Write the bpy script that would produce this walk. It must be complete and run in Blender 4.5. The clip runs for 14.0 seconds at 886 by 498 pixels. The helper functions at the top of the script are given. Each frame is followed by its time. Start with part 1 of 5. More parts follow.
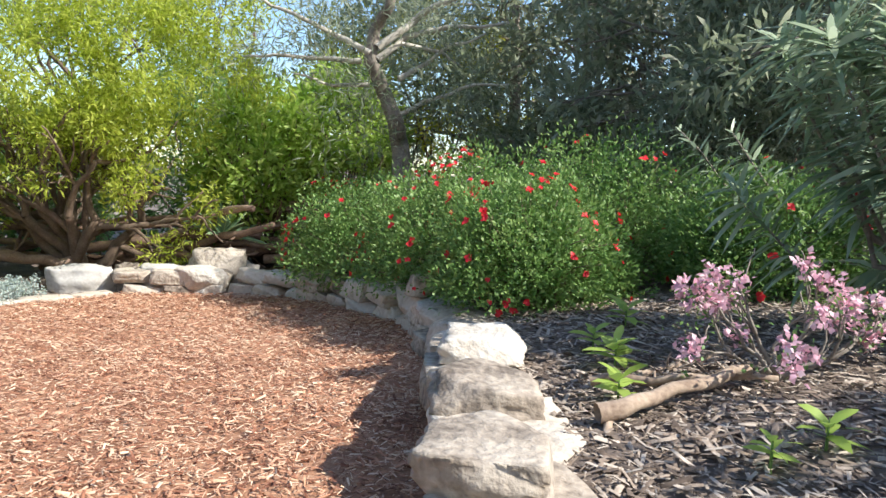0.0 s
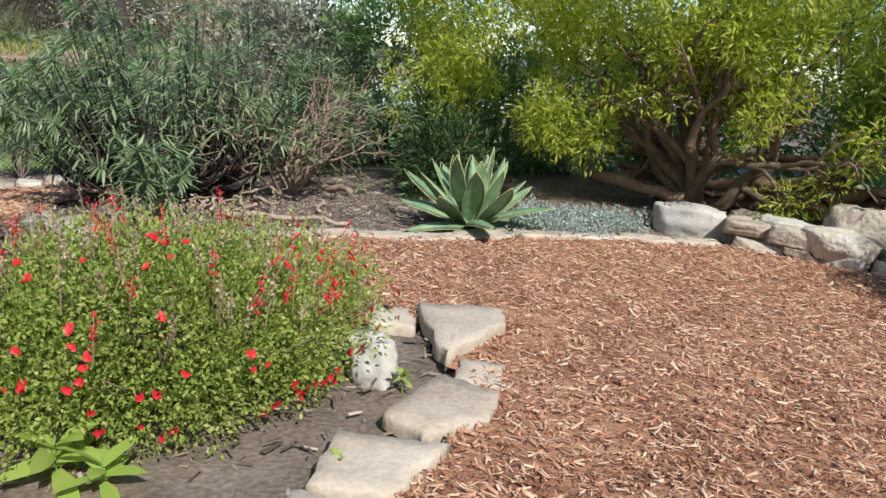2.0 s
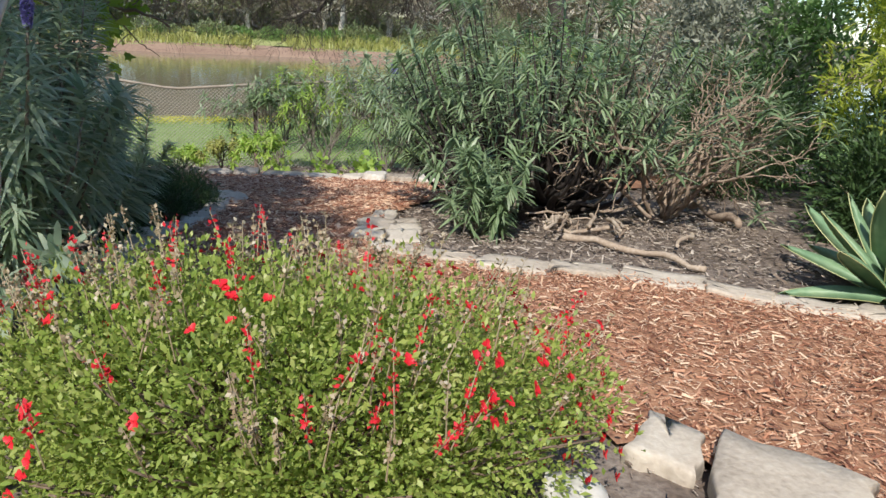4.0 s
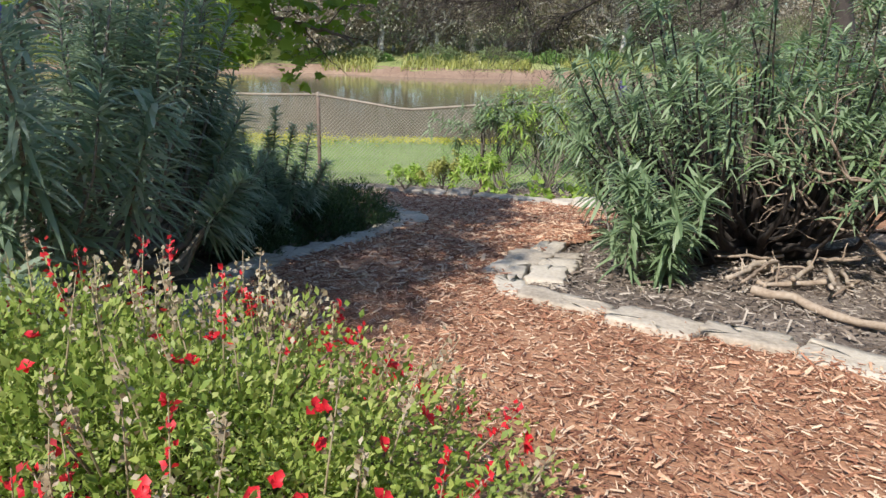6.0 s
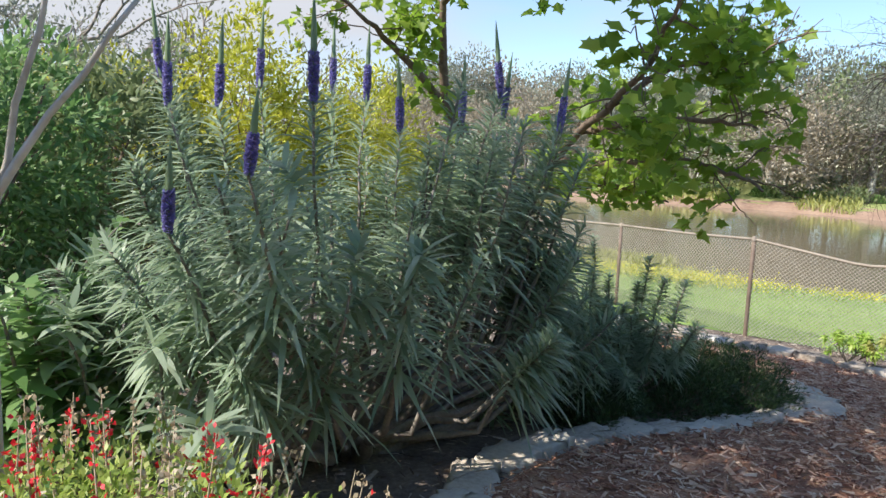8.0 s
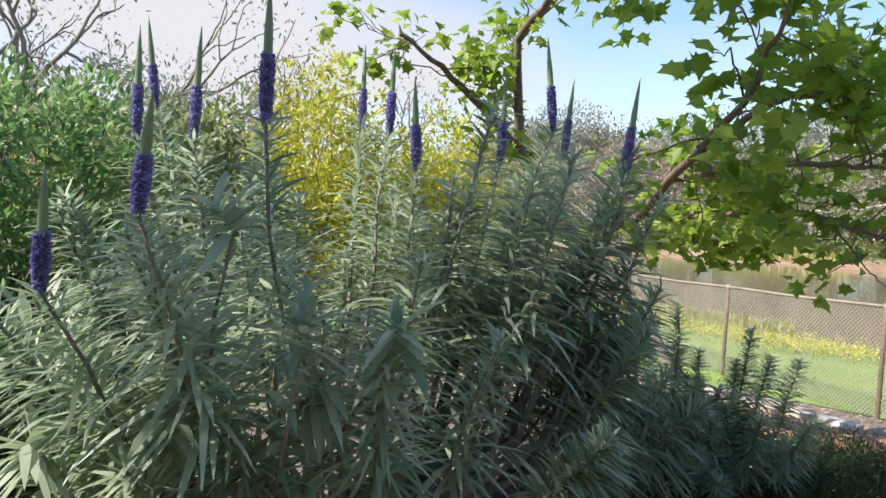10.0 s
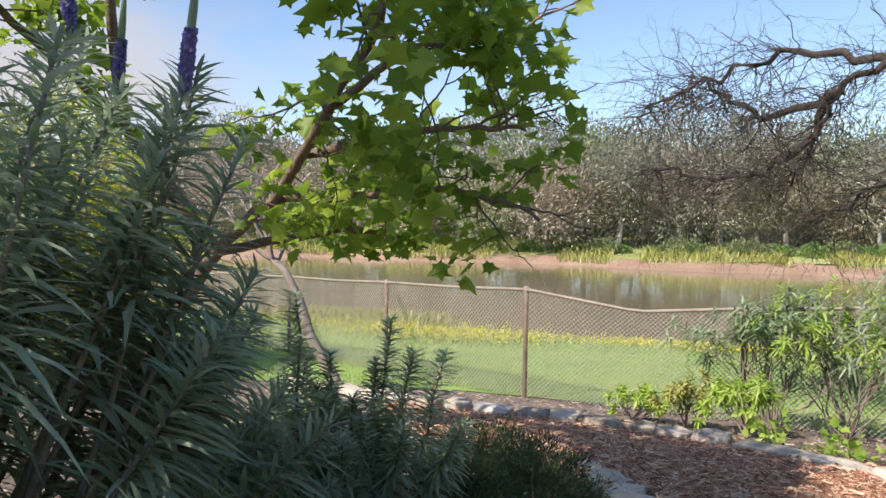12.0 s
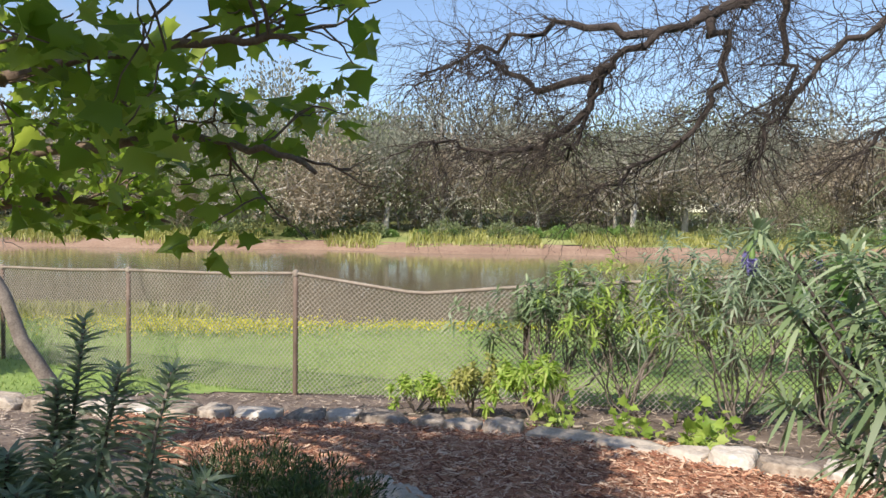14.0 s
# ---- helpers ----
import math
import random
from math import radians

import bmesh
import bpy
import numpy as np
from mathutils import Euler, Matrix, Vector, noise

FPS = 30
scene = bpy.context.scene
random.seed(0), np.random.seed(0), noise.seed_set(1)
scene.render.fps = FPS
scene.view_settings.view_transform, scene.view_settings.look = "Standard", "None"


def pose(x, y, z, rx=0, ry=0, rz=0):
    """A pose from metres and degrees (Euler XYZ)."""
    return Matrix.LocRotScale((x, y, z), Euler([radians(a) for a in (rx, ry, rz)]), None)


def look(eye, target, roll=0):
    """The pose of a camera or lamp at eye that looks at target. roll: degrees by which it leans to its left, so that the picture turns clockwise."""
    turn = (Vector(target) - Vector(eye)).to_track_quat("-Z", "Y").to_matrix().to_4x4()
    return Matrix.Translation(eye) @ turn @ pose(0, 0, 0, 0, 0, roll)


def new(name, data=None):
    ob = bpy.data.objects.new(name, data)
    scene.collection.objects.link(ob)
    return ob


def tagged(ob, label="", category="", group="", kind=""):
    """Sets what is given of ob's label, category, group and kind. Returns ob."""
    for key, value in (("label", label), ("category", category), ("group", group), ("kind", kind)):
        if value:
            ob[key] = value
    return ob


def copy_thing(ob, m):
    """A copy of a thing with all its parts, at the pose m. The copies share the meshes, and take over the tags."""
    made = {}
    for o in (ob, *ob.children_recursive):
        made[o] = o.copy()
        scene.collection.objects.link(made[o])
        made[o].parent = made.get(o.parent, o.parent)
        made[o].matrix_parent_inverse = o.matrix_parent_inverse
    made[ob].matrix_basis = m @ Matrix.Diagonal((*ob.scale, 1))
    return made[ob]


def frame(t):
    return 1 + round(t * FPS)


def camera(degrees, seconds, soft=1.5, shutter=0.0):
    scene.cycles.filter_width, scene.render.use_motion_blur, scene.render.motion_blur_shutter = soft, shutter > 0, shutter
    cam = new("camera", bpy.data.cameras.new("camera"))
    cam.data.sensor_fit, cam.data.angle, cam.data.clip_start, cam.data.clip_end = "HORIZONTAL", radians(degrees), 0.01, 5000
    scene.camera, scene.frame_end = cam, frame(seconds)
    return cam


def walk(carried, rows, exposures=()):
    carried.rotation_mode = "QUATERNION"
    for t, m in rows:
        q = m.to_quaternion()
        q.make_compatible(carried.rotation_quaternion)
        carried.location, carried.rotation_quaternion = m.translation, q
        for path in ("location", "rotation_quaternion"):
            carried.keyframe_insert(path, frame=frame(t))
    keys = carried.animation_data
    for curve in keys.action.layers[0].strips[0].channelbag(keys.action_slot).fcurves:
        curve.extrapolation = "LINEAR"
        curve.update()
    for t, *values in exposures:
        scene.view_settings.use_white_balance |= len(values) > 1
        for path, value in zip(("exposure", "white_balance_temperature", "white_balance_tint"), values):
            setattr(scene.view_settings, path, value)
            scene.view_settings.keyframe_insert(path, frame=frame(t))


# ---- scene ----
PATH = [
    (0, (-0.467, -0.462, 1.547), (-0.057, 1.484, 1.342), 3.0),
    (0.5, (-0.459, 0.005, 1.588), (-0.483, 1.986, 1.313), 2.8),
    (1, (-0.576, 0.365, 1.572), (-0.942, 2.3, 1.226), 3.0),
    (1.5, (-0.66, 0.763, 1.568), (-1.381, 2.581, 1.144), 4.1),
    (2, (-0.705, 1.2, 1.536), (-1.784, 2.805, 1.026), 4.8),
    (2.5, (-0.906, 1.61, 1.519), (-2.253, 2.983, 0.972), 4.5),
    (3, (-1.018, 2.039, 1.49), (-2.577, 3.16, 0.93), 4.5),
    (3.2, (-1.052, 2.174, 1.492), (-2.675, 3.198, 0.926), 4.5),
    (5.3, (-1.634, 3.434, 1.365), (-3.531, 3.715, 0.799), 1.4),
    (5.5, (-1.688, 3.517, 1.367), (-3.595, 3.728, 0.803), 1.3),
    (6, (-1.79, 3.746, 1.365), (-3.714, 3.726, 0.817), 1.2),
    (6.5, (-1.954, 3.865, 1.377), (-3.862, 3.56, 0.86), 1.3),
    (7, (-2.178, 3.945, 1.431), (-4.006, 3.26, 0.997), 1.3),
    (7.5, (-2.397, 4.097, 1.467), (-4.097, 3.1, 1.13), 2.0),
    (8, (-2.644, 4.175, 1.453), (-4.259, 3.023, 1.202), 2.6),
    (8.2, (-2.749, 4.181, 1.462), (-4.331, 2.979, 1.231), 2.9),
    (10.3, (-3.681, 3.945, 1.385), (-5.121, 2.56, 1.289), 2.7),
    (10.5, (-3.849, 3.964, 1.353), (-5.346, 2.639, 1.291), 1.3),
    (11, (-4.129, 3.836, 1.304), (-5.793, 2.728, 1.261), 1.1),
    (11.5, (-4.32, 3.782, 1.285), (-6.116, 2.903, 1.238), 1.1),
    (12, (-4.542, 3.686, 1.242), (-6.433, 3.037, 1.18), 1.0),
    (12.5, (-4.811, 3.569, 1.208), (-6.753, 3.099, 1.132), 0.8),
    (13, (-5.114, 3.515, 1.189), (-7.088, 3.203, 1.102), 0.8),
    (13.5, (-5.363, 3.459, 1.152), (-7.354, 3.29, 1.061), 0.8),
    (14, (-5.604, 3.425, 1.114), (-7.602, 3.385, 1.024), 0.8),
]
cam = camera(61.5, 14.0)
walk(cam, [(t, look(e, g, r)) for t, e, g, r in PATH], [(0, 0.85, 6500, 10), (0.5, 0.6, 6500, 10), (1, 0.45, 6500, 10), (2, 0.2, 6500, 10), (3.2, 0.2, 6500, 10), (5.5, 0.35, 6500, 10), (6.5, 0.4, 6500, 10), (7, 0.55, 6500, 10), (8, 0.75, 6550, 11), (10.5, 0.9, 6900, 14), (12, 0.62, 7000, 15), (14, 0.42, 6950, 15)])

# ---- light ----
SUN_TO = Vector((0.61, -0.38, 0.69)).normalized()
sun = new("sun", bpy.data.lights.new("sun", "SUN"))
sun.data.energy, sun.data.angle, sun.data.color = 4.6, radians(0.6), (1.0, 0.95, 0.86)
sun.matrix_basis = SUN_TO.to_track_quat("Z", "Y").to_matrix().to_4x4()
world = bpy.data.worlds.new("sky")
scene.world = world
world.use_nodes = True
wn, wl = world.node_tree.nodes, world.node_tree.links
wn.clear()
sky = wn.new("ShaderNodeTexSky")
sky.sky_type, sky.sun_disc = "NISHITA", False
sky.sun_elevation = math.asin(SUN_TO.z)
sky.sun_rotation = math.atan2(SUN_TO.x, SUN_TO.y)
sky.air_density, sky.dust_density, sky.ozone_density = 1.0, 0.15, 4.0
wcoord = wn.new("ShaderNodeTexCoord")
wmap = wn.new("ShaderNodeMapping")
wmap.inputs["Scale"].default_value = (1.0, 1.0, 2.6)
wnoise = wn.new("ShaderNodeTexNoise")
wnoise.inputs["Scale"].default_value, wnoise.inputs["Detail"].default_value = 1.7, 6.0
wramp = wn.new("ShaderNodeMapRange")
wramp.inputs["From Min"].default_value, wramp.inputs["From Max"].default_value = 0.72, 0.98
wsep = wn.new("ShaderNodeSeparateXYZ")
wbank = wn.new("ShaderNodeMath")
wbank.operation = "MULTIPLY_ADD"
wbank.inputs[1].default_value = -0.55
wadd = wn.new("ShaderNodeMath")
wmix = wn.new("ShaderNodeMixRGB")
wmix.inputs[2].default_value = (3.1, 3.25, 3.55, 1)
wbg = wn.new("ShaderNodeBackground")
wbg.inputs["Strength"].default_value = 0.14
wout = wn.new("ShaderNodeOutputWorld")
wl.new(wcoord.outputs["Generated"], wmap.inputs["Vector"])
wl.new(wmap.outputs[0], wnoise.inputs["Vector"])
wl.new(wcoord.outputs["Generated"], wsep.inputs[0])
wl.new(wsep.outputs["Y"], wbank.inputs[0])
wl.new(wnoise.outputs["Fac"], wbank.inputs[2])
wl.new(wbank.outputs[0], wramp.inputs["Value"])
wl.new(wramp.outputs[0], wmix.inputs[0])
wl.new(sky.outputs[0], wmix.inputs[1])
wl.new(wmix.outputs[0], wbg.inputs["Color"])
wl.new(wbg.outputs[0], wout.inputs[0])


# ---- materials ----
def node_mat(name):
    m = bpy.data.materials.new(name)
    m.use_nodes = True
    n = m.node_tree.nodes
    return m, n, m.node_tree.links, n["Principled BSDF"]


def surface(name, stops, scale=4.0, fine=40.0, bump=0.3, rough=0.85, per_object=0.0, per_island=0.0, depth=0.01):
    """A grainy surface: colour stops over two scales of noise, with relief of both."""
    m, n, l, p = node_mat(name)
    co = n.new("ShaderNodeTexCoord")
    a, b = n.new("ShaderNodeTexNoise"), n.new("ShaderNodeTexNoise")
    a.inputs["Scale"].default_value, a.inputs["Detail"].default_value = scale, 5
    b.inputs["Scale"].default_value, b.inputs["Detail"].default_value = fine, 4
    l.new(co.outputs["Object"], a.inputs["Vector"])
    l.new(co.outputs["Object"], b.inputs["Vector"])
    mix = n.new("ShaderNodeMath")
    mix.operation = "MULTIPLY_ADD"
    mix.inputs[1].default_value = 0.55
    half = n.new("ShaderNodeMath")
    half.operation = "MULTIPLY"
    half.inputs[1].default_value = 0.45
    l.new(b.outputs["Fac"], half.inputs[0])
    l.new(a.outputs["Fac"], mix.inputs[0])
    l.new(half.outputs[0], mix.inputs[2])
    value = mix.outputs[0]
    for amount, node, out in ((per_object, "ShaderNodeObjectInfo", "Random"), (per_island, "ShaderNodeNewGeometry", "Random Per Island")):
        if amount:
            r = n.new(node)
            add = n.new("ShaderNodeMath")
            add.operation = "MULTIPLY_ADD"
            add.inputs[1].default_value = amount
            shift = n.new("ShaderNodeMath")
            shift.operation = "SUBTRACT"
            shift.inputs[1].default_value = amount / 2
            l.new(value, shift.inputs[0])
            l.new(r.outputs[out], add.inputs[0])
            l.new(shift.outputs[0], add.inputs[2])
            value = add.outputs[0]
    ramp = n.new("ShaderNodeValToRGB")
    e = ramp.color_ramp.elements
    while len(e) < len(stops):
        e.new(0.5)
    for el, (pos, c) in zip(e, stops):
        el.position, el.color = pos, (*c, 1)
    l.new(value, ramp.inputs[0])
    l.new(ramp.outputs[0], p.inputs["Base Color"])
    p.inputs["Roughness"].default_value = rough
    if bump:
        bp = n.new("ShaderNodeBump")
        bp.inputs["Strength"].default_value, bp.inputs["Distance"].default_value = bump, depth
        l.new(mix.outputs[0], bp.inputs["Height"])
        l.new(bp.outputs[0], p.inputs["Normal"])
    return m


def leaf_mat(name, stops, through_light=0.35, rough=0.5, sheen=0.0):
    """Leaves: a colour for each leaf, and light that shines through the blade."""
    m, n, l, p = node_mat(name)
    g = n.new("ShaderNodeNewGeometry")
    co = n.new("ShaderNodeTexCoord")
    big = n.new("ShaderNodeTexNoise")
    big.inputs["Scale"].default_value = 2.5
    l.new(co.outputs["Object"], big.inputs["Vector"])
    v = n.new("ShaderNodeMath")
    v.operation = "MULTIPLY_ADD"
    v.inputs[1].default_value = 0.62
    h = n.new("ShaderNodeMath")
    h.operation = "MULTIPLY"
    h.inputs[1].default_value = 0.4
    l.new(big.outputs["Fac"], h.inputs[0])
    l.new(g.outputs["Random Per Island"], v.inputs[0])
    l.new(h.outputs[0], v.inputs[2])
    ramp = n.new("ShaderNodeValToRGB")
    e = ramp.color_ramp.elements
    while len(e) < len(stops):
        e.new(0.5)
    for el, (pos, c) in zip(e, stops):
        el.position, el.color = pos, (*c, 1)
    l.new(v.outputs[0], ramp.inputs[0])
    l.new(ramp.outputs[0], p.inputs["Base Color"])
    p.inputs["Roughness"].default_value = rough
    t = n.new("ShaderNodeBsdfTranslucent")
    l.new(ramp.outputs[0], t.inputs["Color"])
    mixer = n.new("ShaderNodeMixShader")
    mixer.inputs[0].default_value = through_light
    l.new(p.outputs[0], mixer.inputs[1])
    l.new(t.outputs[0], mixer.inputs[2])
    l.new(mixer.outputs[0], n["Material Output"].inputs["Surface"])
    return m


MULCH = surface("mulch", [(0.30, (0.13, 0.055, 0.032)), (0.46, (0.31, 0.15, 0.085)), (0.62, (0.47, 0.265, 0.16)), (0.8, (0.62, 0.43, 0.29))], 3.5, 55, 0.9, 0.95, depth=0.02)
CHIP = surface("wood_chip", [(0.12, (0.16, 0.06, 0.035)), (0.38, (0.40, 0.18, 0.105)), (0.62, (0.56, 0.32, 0.205)), (0.92, (0.76, 0.58, 0.42))], 6, 80, 0.3, 0.9, per_island=0.85)
SOIL = surface("soil", [(0.3, (0.07, 0.053, 0.043)), (0.5, (0.17, 0.132, 0.108)), (0.75, (0.34, 0.285, 0.24))], 2.5, 38, 0.9, 1.0, depth=0.025)
LITTER = surface("leaf_litter", [(0.15, (0.09, 0.065, 0.05)), (0.5, (0.24, 0.185, 0.145)), (0.9, (0.52, 0.45, 0.38))], 6, 60, 0.2, 0.9, per_island=0.8)
STONE = surface("limestone", [(0.24, (0.13, 0.105, 0.085)), (0.38, (0.33, 0.28, 0.23)), (0.52, (0.50, 0.44, 0.37)), (0.66, (0.56, 0.51, 0.445)), (0.8, (0.68, 0.655, 0.60))], 4, 26, 1.0, 0.92, per_object=0.4, depth=0.035)
FLAG = surface("flagstone", [(0.2, (0.26, 0.215, 0.17)), (0.42, (0.47, 0.40, 0.325)), (0.6, (0.58, 0.515, 0.43)), (0.8, (0.68, 0.63, 0.56))], 3.5, 40, 0.7, 0.88, per_object=0.22, depth=0.015)
WHITE_STONE = surface("whitish_stone", [(0.2, (0.24, 0.225, 0.205)), (0.45, (0.48, 0.46, 0.43)), (0.8, (0.70, 0.69, 0.66))], 4, 25, 0.6, 0.85, depth=0.015)
BARK = surface("bark", [(0.25, (0.075, 0.05, 0.035)), (0.55, (0.20, 0.145, 0.105)), (0.85, (0.34, 0.27, 0.21))], 8, 60, 0.8, 0.95, depth=0.015)
PALE_BARK = surface("pale_bark", [(0.3, (0.34, 0.30, 0.25)), (0.5, (0.52, 0.49, 0.43)), (0.8, (0.68, 0.66, 0.61))], 6, 30, 0.4, 0.8, depth=0.006)
GREY_BARK = surface("grey_bark", [(0.3, (0.12, 0.10, 0.085)), (0.55, (0.27, 0.235, 0.20)), (0.8, (0.42, 0.38, 0.34))], 9, 50, 0.7, 0.95, depth=0.01)
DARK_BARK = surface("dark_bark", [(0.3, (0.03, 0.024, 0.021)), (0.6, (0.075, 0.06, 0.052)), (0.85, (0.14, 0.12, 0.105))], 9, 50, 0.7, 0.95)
DEADWOOD = surface("dead_wood", [(0.25, (0.19, 0.13, 0.095)), (0.5, (0.40, 0.31, 0.235)), (0.8, (0.58, 0.50, 0.41))], 7, 50, 0.6, 0.95, per_object=0.2)
BROWN_LOG = surface("brown_log", [(0.25, (0.10, 0.06, 0.042)), (0.55, (0.27, 0.175, 0.125)), (0.85, (0.48, 0.35, 0.26))], 7, 50, 0.6, 0.95, per_object=0.3)
LAWN = surface("lawn", [(0.3, (0.14, 0.24, 0.055)), (0.5, (0.22, 0.33, 0.085)), (0.7, (0.31, 0.41, 0.12))], 0.6, 30, 0.8, 0.95, depth=0.03)
GRASS = leaf_mat("grass_blade", [(0.1, (0.15, 0.25, 0.05)), (0.5, (0.26, 0.38, 0.10)), (0.9, (0.42, 0.49, 0.17))], 0.35)
MUD = surface("bank_earth", [(0.3, (0.20, 0.12, 0.085)), (0.55, (0.34, 0.23, 0.165)), (0.8, (0.48, 0.38, 0.29))], 0.35, 4, 0.4, 0.95, depth=0.2)
FAR_GRASS = surface("far_grass", [(0.3, (0.17, 0.22, 0.06)), (0.55, (0.31, 0.34, 0.12)), (0.8, (0.46, 0.44, 0.22))], 0.2, 3, 0.4, 0.95, depth=0.1)
STEEL = surface("galvanised_steel", [(0.3, (0.20, 0.165, 0.13)), (0.6, (0.33, 0.285, 0.235)), (0.8, (0.46, 0.42, 0.37))], 5, 60, 0.2, 0.7)
RUST = surface("weathered_post", [(0.3, (0.10, 0.065, 0.045)), (0.6, (0.19, 0.14, 0.11)), (0.8, (0.30, 0.25, 0.21))], 6, 60, 0.3, 0.7)
WIRE = surface("chain_wire", [(0.3, (0.32, 0.29, 0.25)), (0.8, (0.50, 0.47, 0.43))], 5, 60, 0, 0.5)
STEEL.node_tree.nodes["Principled BSDF"].inputs["Metallic"].default_value = 0.15
WATER, _n, _l, _p = node_mat("lake_water")
_p.inputs["Base Color"].default_value = (0.20, 0.17, 0.11, 1)
_p.inputs["Roughness"].default_value = 0.06
_w = _n.new("ShaderNodeTexNoise")
_w.inputs["Scale"].default_value, _w.inputs["Detail"].default_value = 1.6, 4
_c = _n.new("ShaderNodeTexCoord")
_b = _n.new("ShaderNodeBump")
_b.inputs["Strength"].default_value, _b.inputs["Distance"].default_value = 0.25, 0.05
_l.new(_c.outputs["Object"], _w.inputs["Vector"])
_l.new(_w.outputs["Fac"], _b.inputs["Height"])
_l.new(_b.outputs[0], _p.inputs["Normal"])

SALVIA = leaf_mat("salvia_leaf", [(0.05, (0.12, 0.19, 0.035)), (0.35, (0.28, 0.385, 0.075)), (0.7, (0.45, 0.53, 0.14)), (0.97, (0.62, 0.62, 0.28))], 0.45)
HEDGE = leaf_mat("sage_leaf", [(0.05, (0.07, 0.165, 0.04)), (0.5, (0.18, 0.325, 0.085)), (0.95, (0.36, 0.48, 0.17))], 0.35)
RED = leaf_mat("red_petal", [(0.1, (0.62, 0.015, 0.025)), (0.6, (0.85, 0.035, 0.055)), (0.95, (0.90, 0.14, 0.17))], 0.35)
PINK = leaf_mat("pink_petal", [(0.1, (0.76, 0.38, 0.50)), (0.6, (0.86, 0.56, 0.66)), (0.95, (0.92, 0.76, 0.82))], 0.35)
BUD = leaf_mat("dry_bud", [(0.1, (0.28, 0.19, 0.12)), (0.6, (0.45, 0.37, 0.24)), (0.95, (0.62, 0.56, 0.45))], 0.25)
GOLDEN = leaf_mat("golden_leaf", [(0.05, (0.17, 0.24, 0.03)), (0.3, (0.38, 0.46, 0.055)), (0.65, (0.57, 0.64, 0.10)), (0.97, (0.72, 0.74, 0.20))], 0.6)
BRIGHT = leaf_mat("bright_leaf", [(0.05, (0.18, 0.32, 0.05)), (0.5, (0.40, 0.57, 0.11)), (0.95, (0.64, 0.72, 0.25))], 0.5)
ECHIUM = leaf_mat("echium_leaf", [(0.05, (0.13, 0.20, 0.115)), (0.45, (0.31, 0.41, 0.26)), (0.8, (0.49, 0.58, 0.43)), (0.98, (0.66, 0.71, 0.59))], 0.5, 0.4)
OLEANDER = leaf_mat("grey_green_leaf", [(0.05, (0.09, 0.145, 0.065)), (0.45, (0.20, 0.29, 0.145)), (0.8, (0.33, 0.42, 0.25)), (0.98, (0.50, 0.56, 0.40))], 0.3, 0.42)
BROAD = leaf_mat("broad_leaf", [(0.05, (0.08, 0.18, 0.055)), (0.5, (0.19, 0.34, 0.105)), (0.95, (0.40, 0.54, 0.26))], 0.5, 0.4)
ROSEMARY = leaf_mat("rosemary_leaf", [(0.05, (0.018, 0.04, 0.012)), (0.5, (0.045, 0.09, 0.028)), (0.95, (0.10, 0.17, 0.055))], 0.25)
AGAVE = surface("agave_leaf", [(0.25, (0.10, 0.19, 0.10)), (0.5, (0.175, 0.29, 0.16)), (0.8, (0.32, 0.43, 0.25))], 3, 12, 0.1, 0.5, per_island=0.3)
AGAVE_EDGE = surface("agave_rim", [(0.3, (0.42, 0.46, 0.20)), (0.7, (0.58, 0.58, 0.30))], 3, 12, 0.0, 0.5)
SILVER = leaf_mat("silver_leaf", [(0.05, (0.20, 0.27, 0.25)), (0.5, (0.36, 0.44, 0.41)), (0.95, (0.55, 0.61, 0.57))], 0.2)
MAPLE = leaf_mat("plane_leaf", [(0.05, (0.11, 0.21, 0.02)), (0.5, (0.24, 0.38, 0.04)), (0.95, (0.44, 0.55, 0.09))], 0.6, 0.45)
PINE = leaf_mat("conifer_needle", [(0.05, (0.12, 0.155, 0.095)), (0.5, (0.29, 0.34, 0.22)), (0.95, (0.50, 0.53, 0.40))], 0.5)
YELLOW_TREE = leaf_mat("yellow_green_leaf", [(0.05, (0.26, 0.29, 0.03)), (0.5, (0.50, 0.51, 0.05)), (0.95, (0.72, 0.68, 0.12))], 0.45)
FAR_TAN = leaf_mat("far_tan_leaf", [(0.05, (0.22, 0.18, 0.125)), (0.5, (0.36, 0.31, 0.225)), (0.95, (0.50, 0.45, 0.35))], 0.35)
FAR_GREEN = leaf_mat("far_green_leaf", [(0.05, (0.10, 0.145, 0.06)), (0.5, (0.21, 0.27, 0.12)), (0.95, (0.37, 0.41, 0.21))], 0.35)
FAR_GREY = leaf_mat("far_grey_leaf", [(0.05, (0.16, 0.175, 0.13)), (0.5, (0.27, 0.29, 0.22)), (0.95, (0.42, 0.43, 0.34))], 0.35)
REED = leaf_mat("reed_blade", [(0.05, (0.20, 0.24, 0.05)), (0.5, (0.36, 0.37, 0.10)), (0.95, (0.52, 0.50, 0.22))], 0.3)
BLUE = leaf_mat("blue_floret", [(0.05, (0.17, 0.15, 0.42)), (0.5, (0.32, 0.29, 0.62)), (0.95, (0.52, 0.49, 0.76))], 0.35)
MUSTARD = leaf_mat("mustard_flower", [(0.05, (0.40, 0.42, 0.03)), (0.5, (0.62, 0.58, 0.04)), (0.95, (0.78, 0.72, 0.12))], 0.3)

# ---- geometry helpers ----
R = np.random.default_rng(11)
UP = np.array([0.0, 0.0, 1.0])


def unit(v):
    return v / np.maximum(np.linalg.norm(v, axis=-1, keepdims=True), 1e-9)


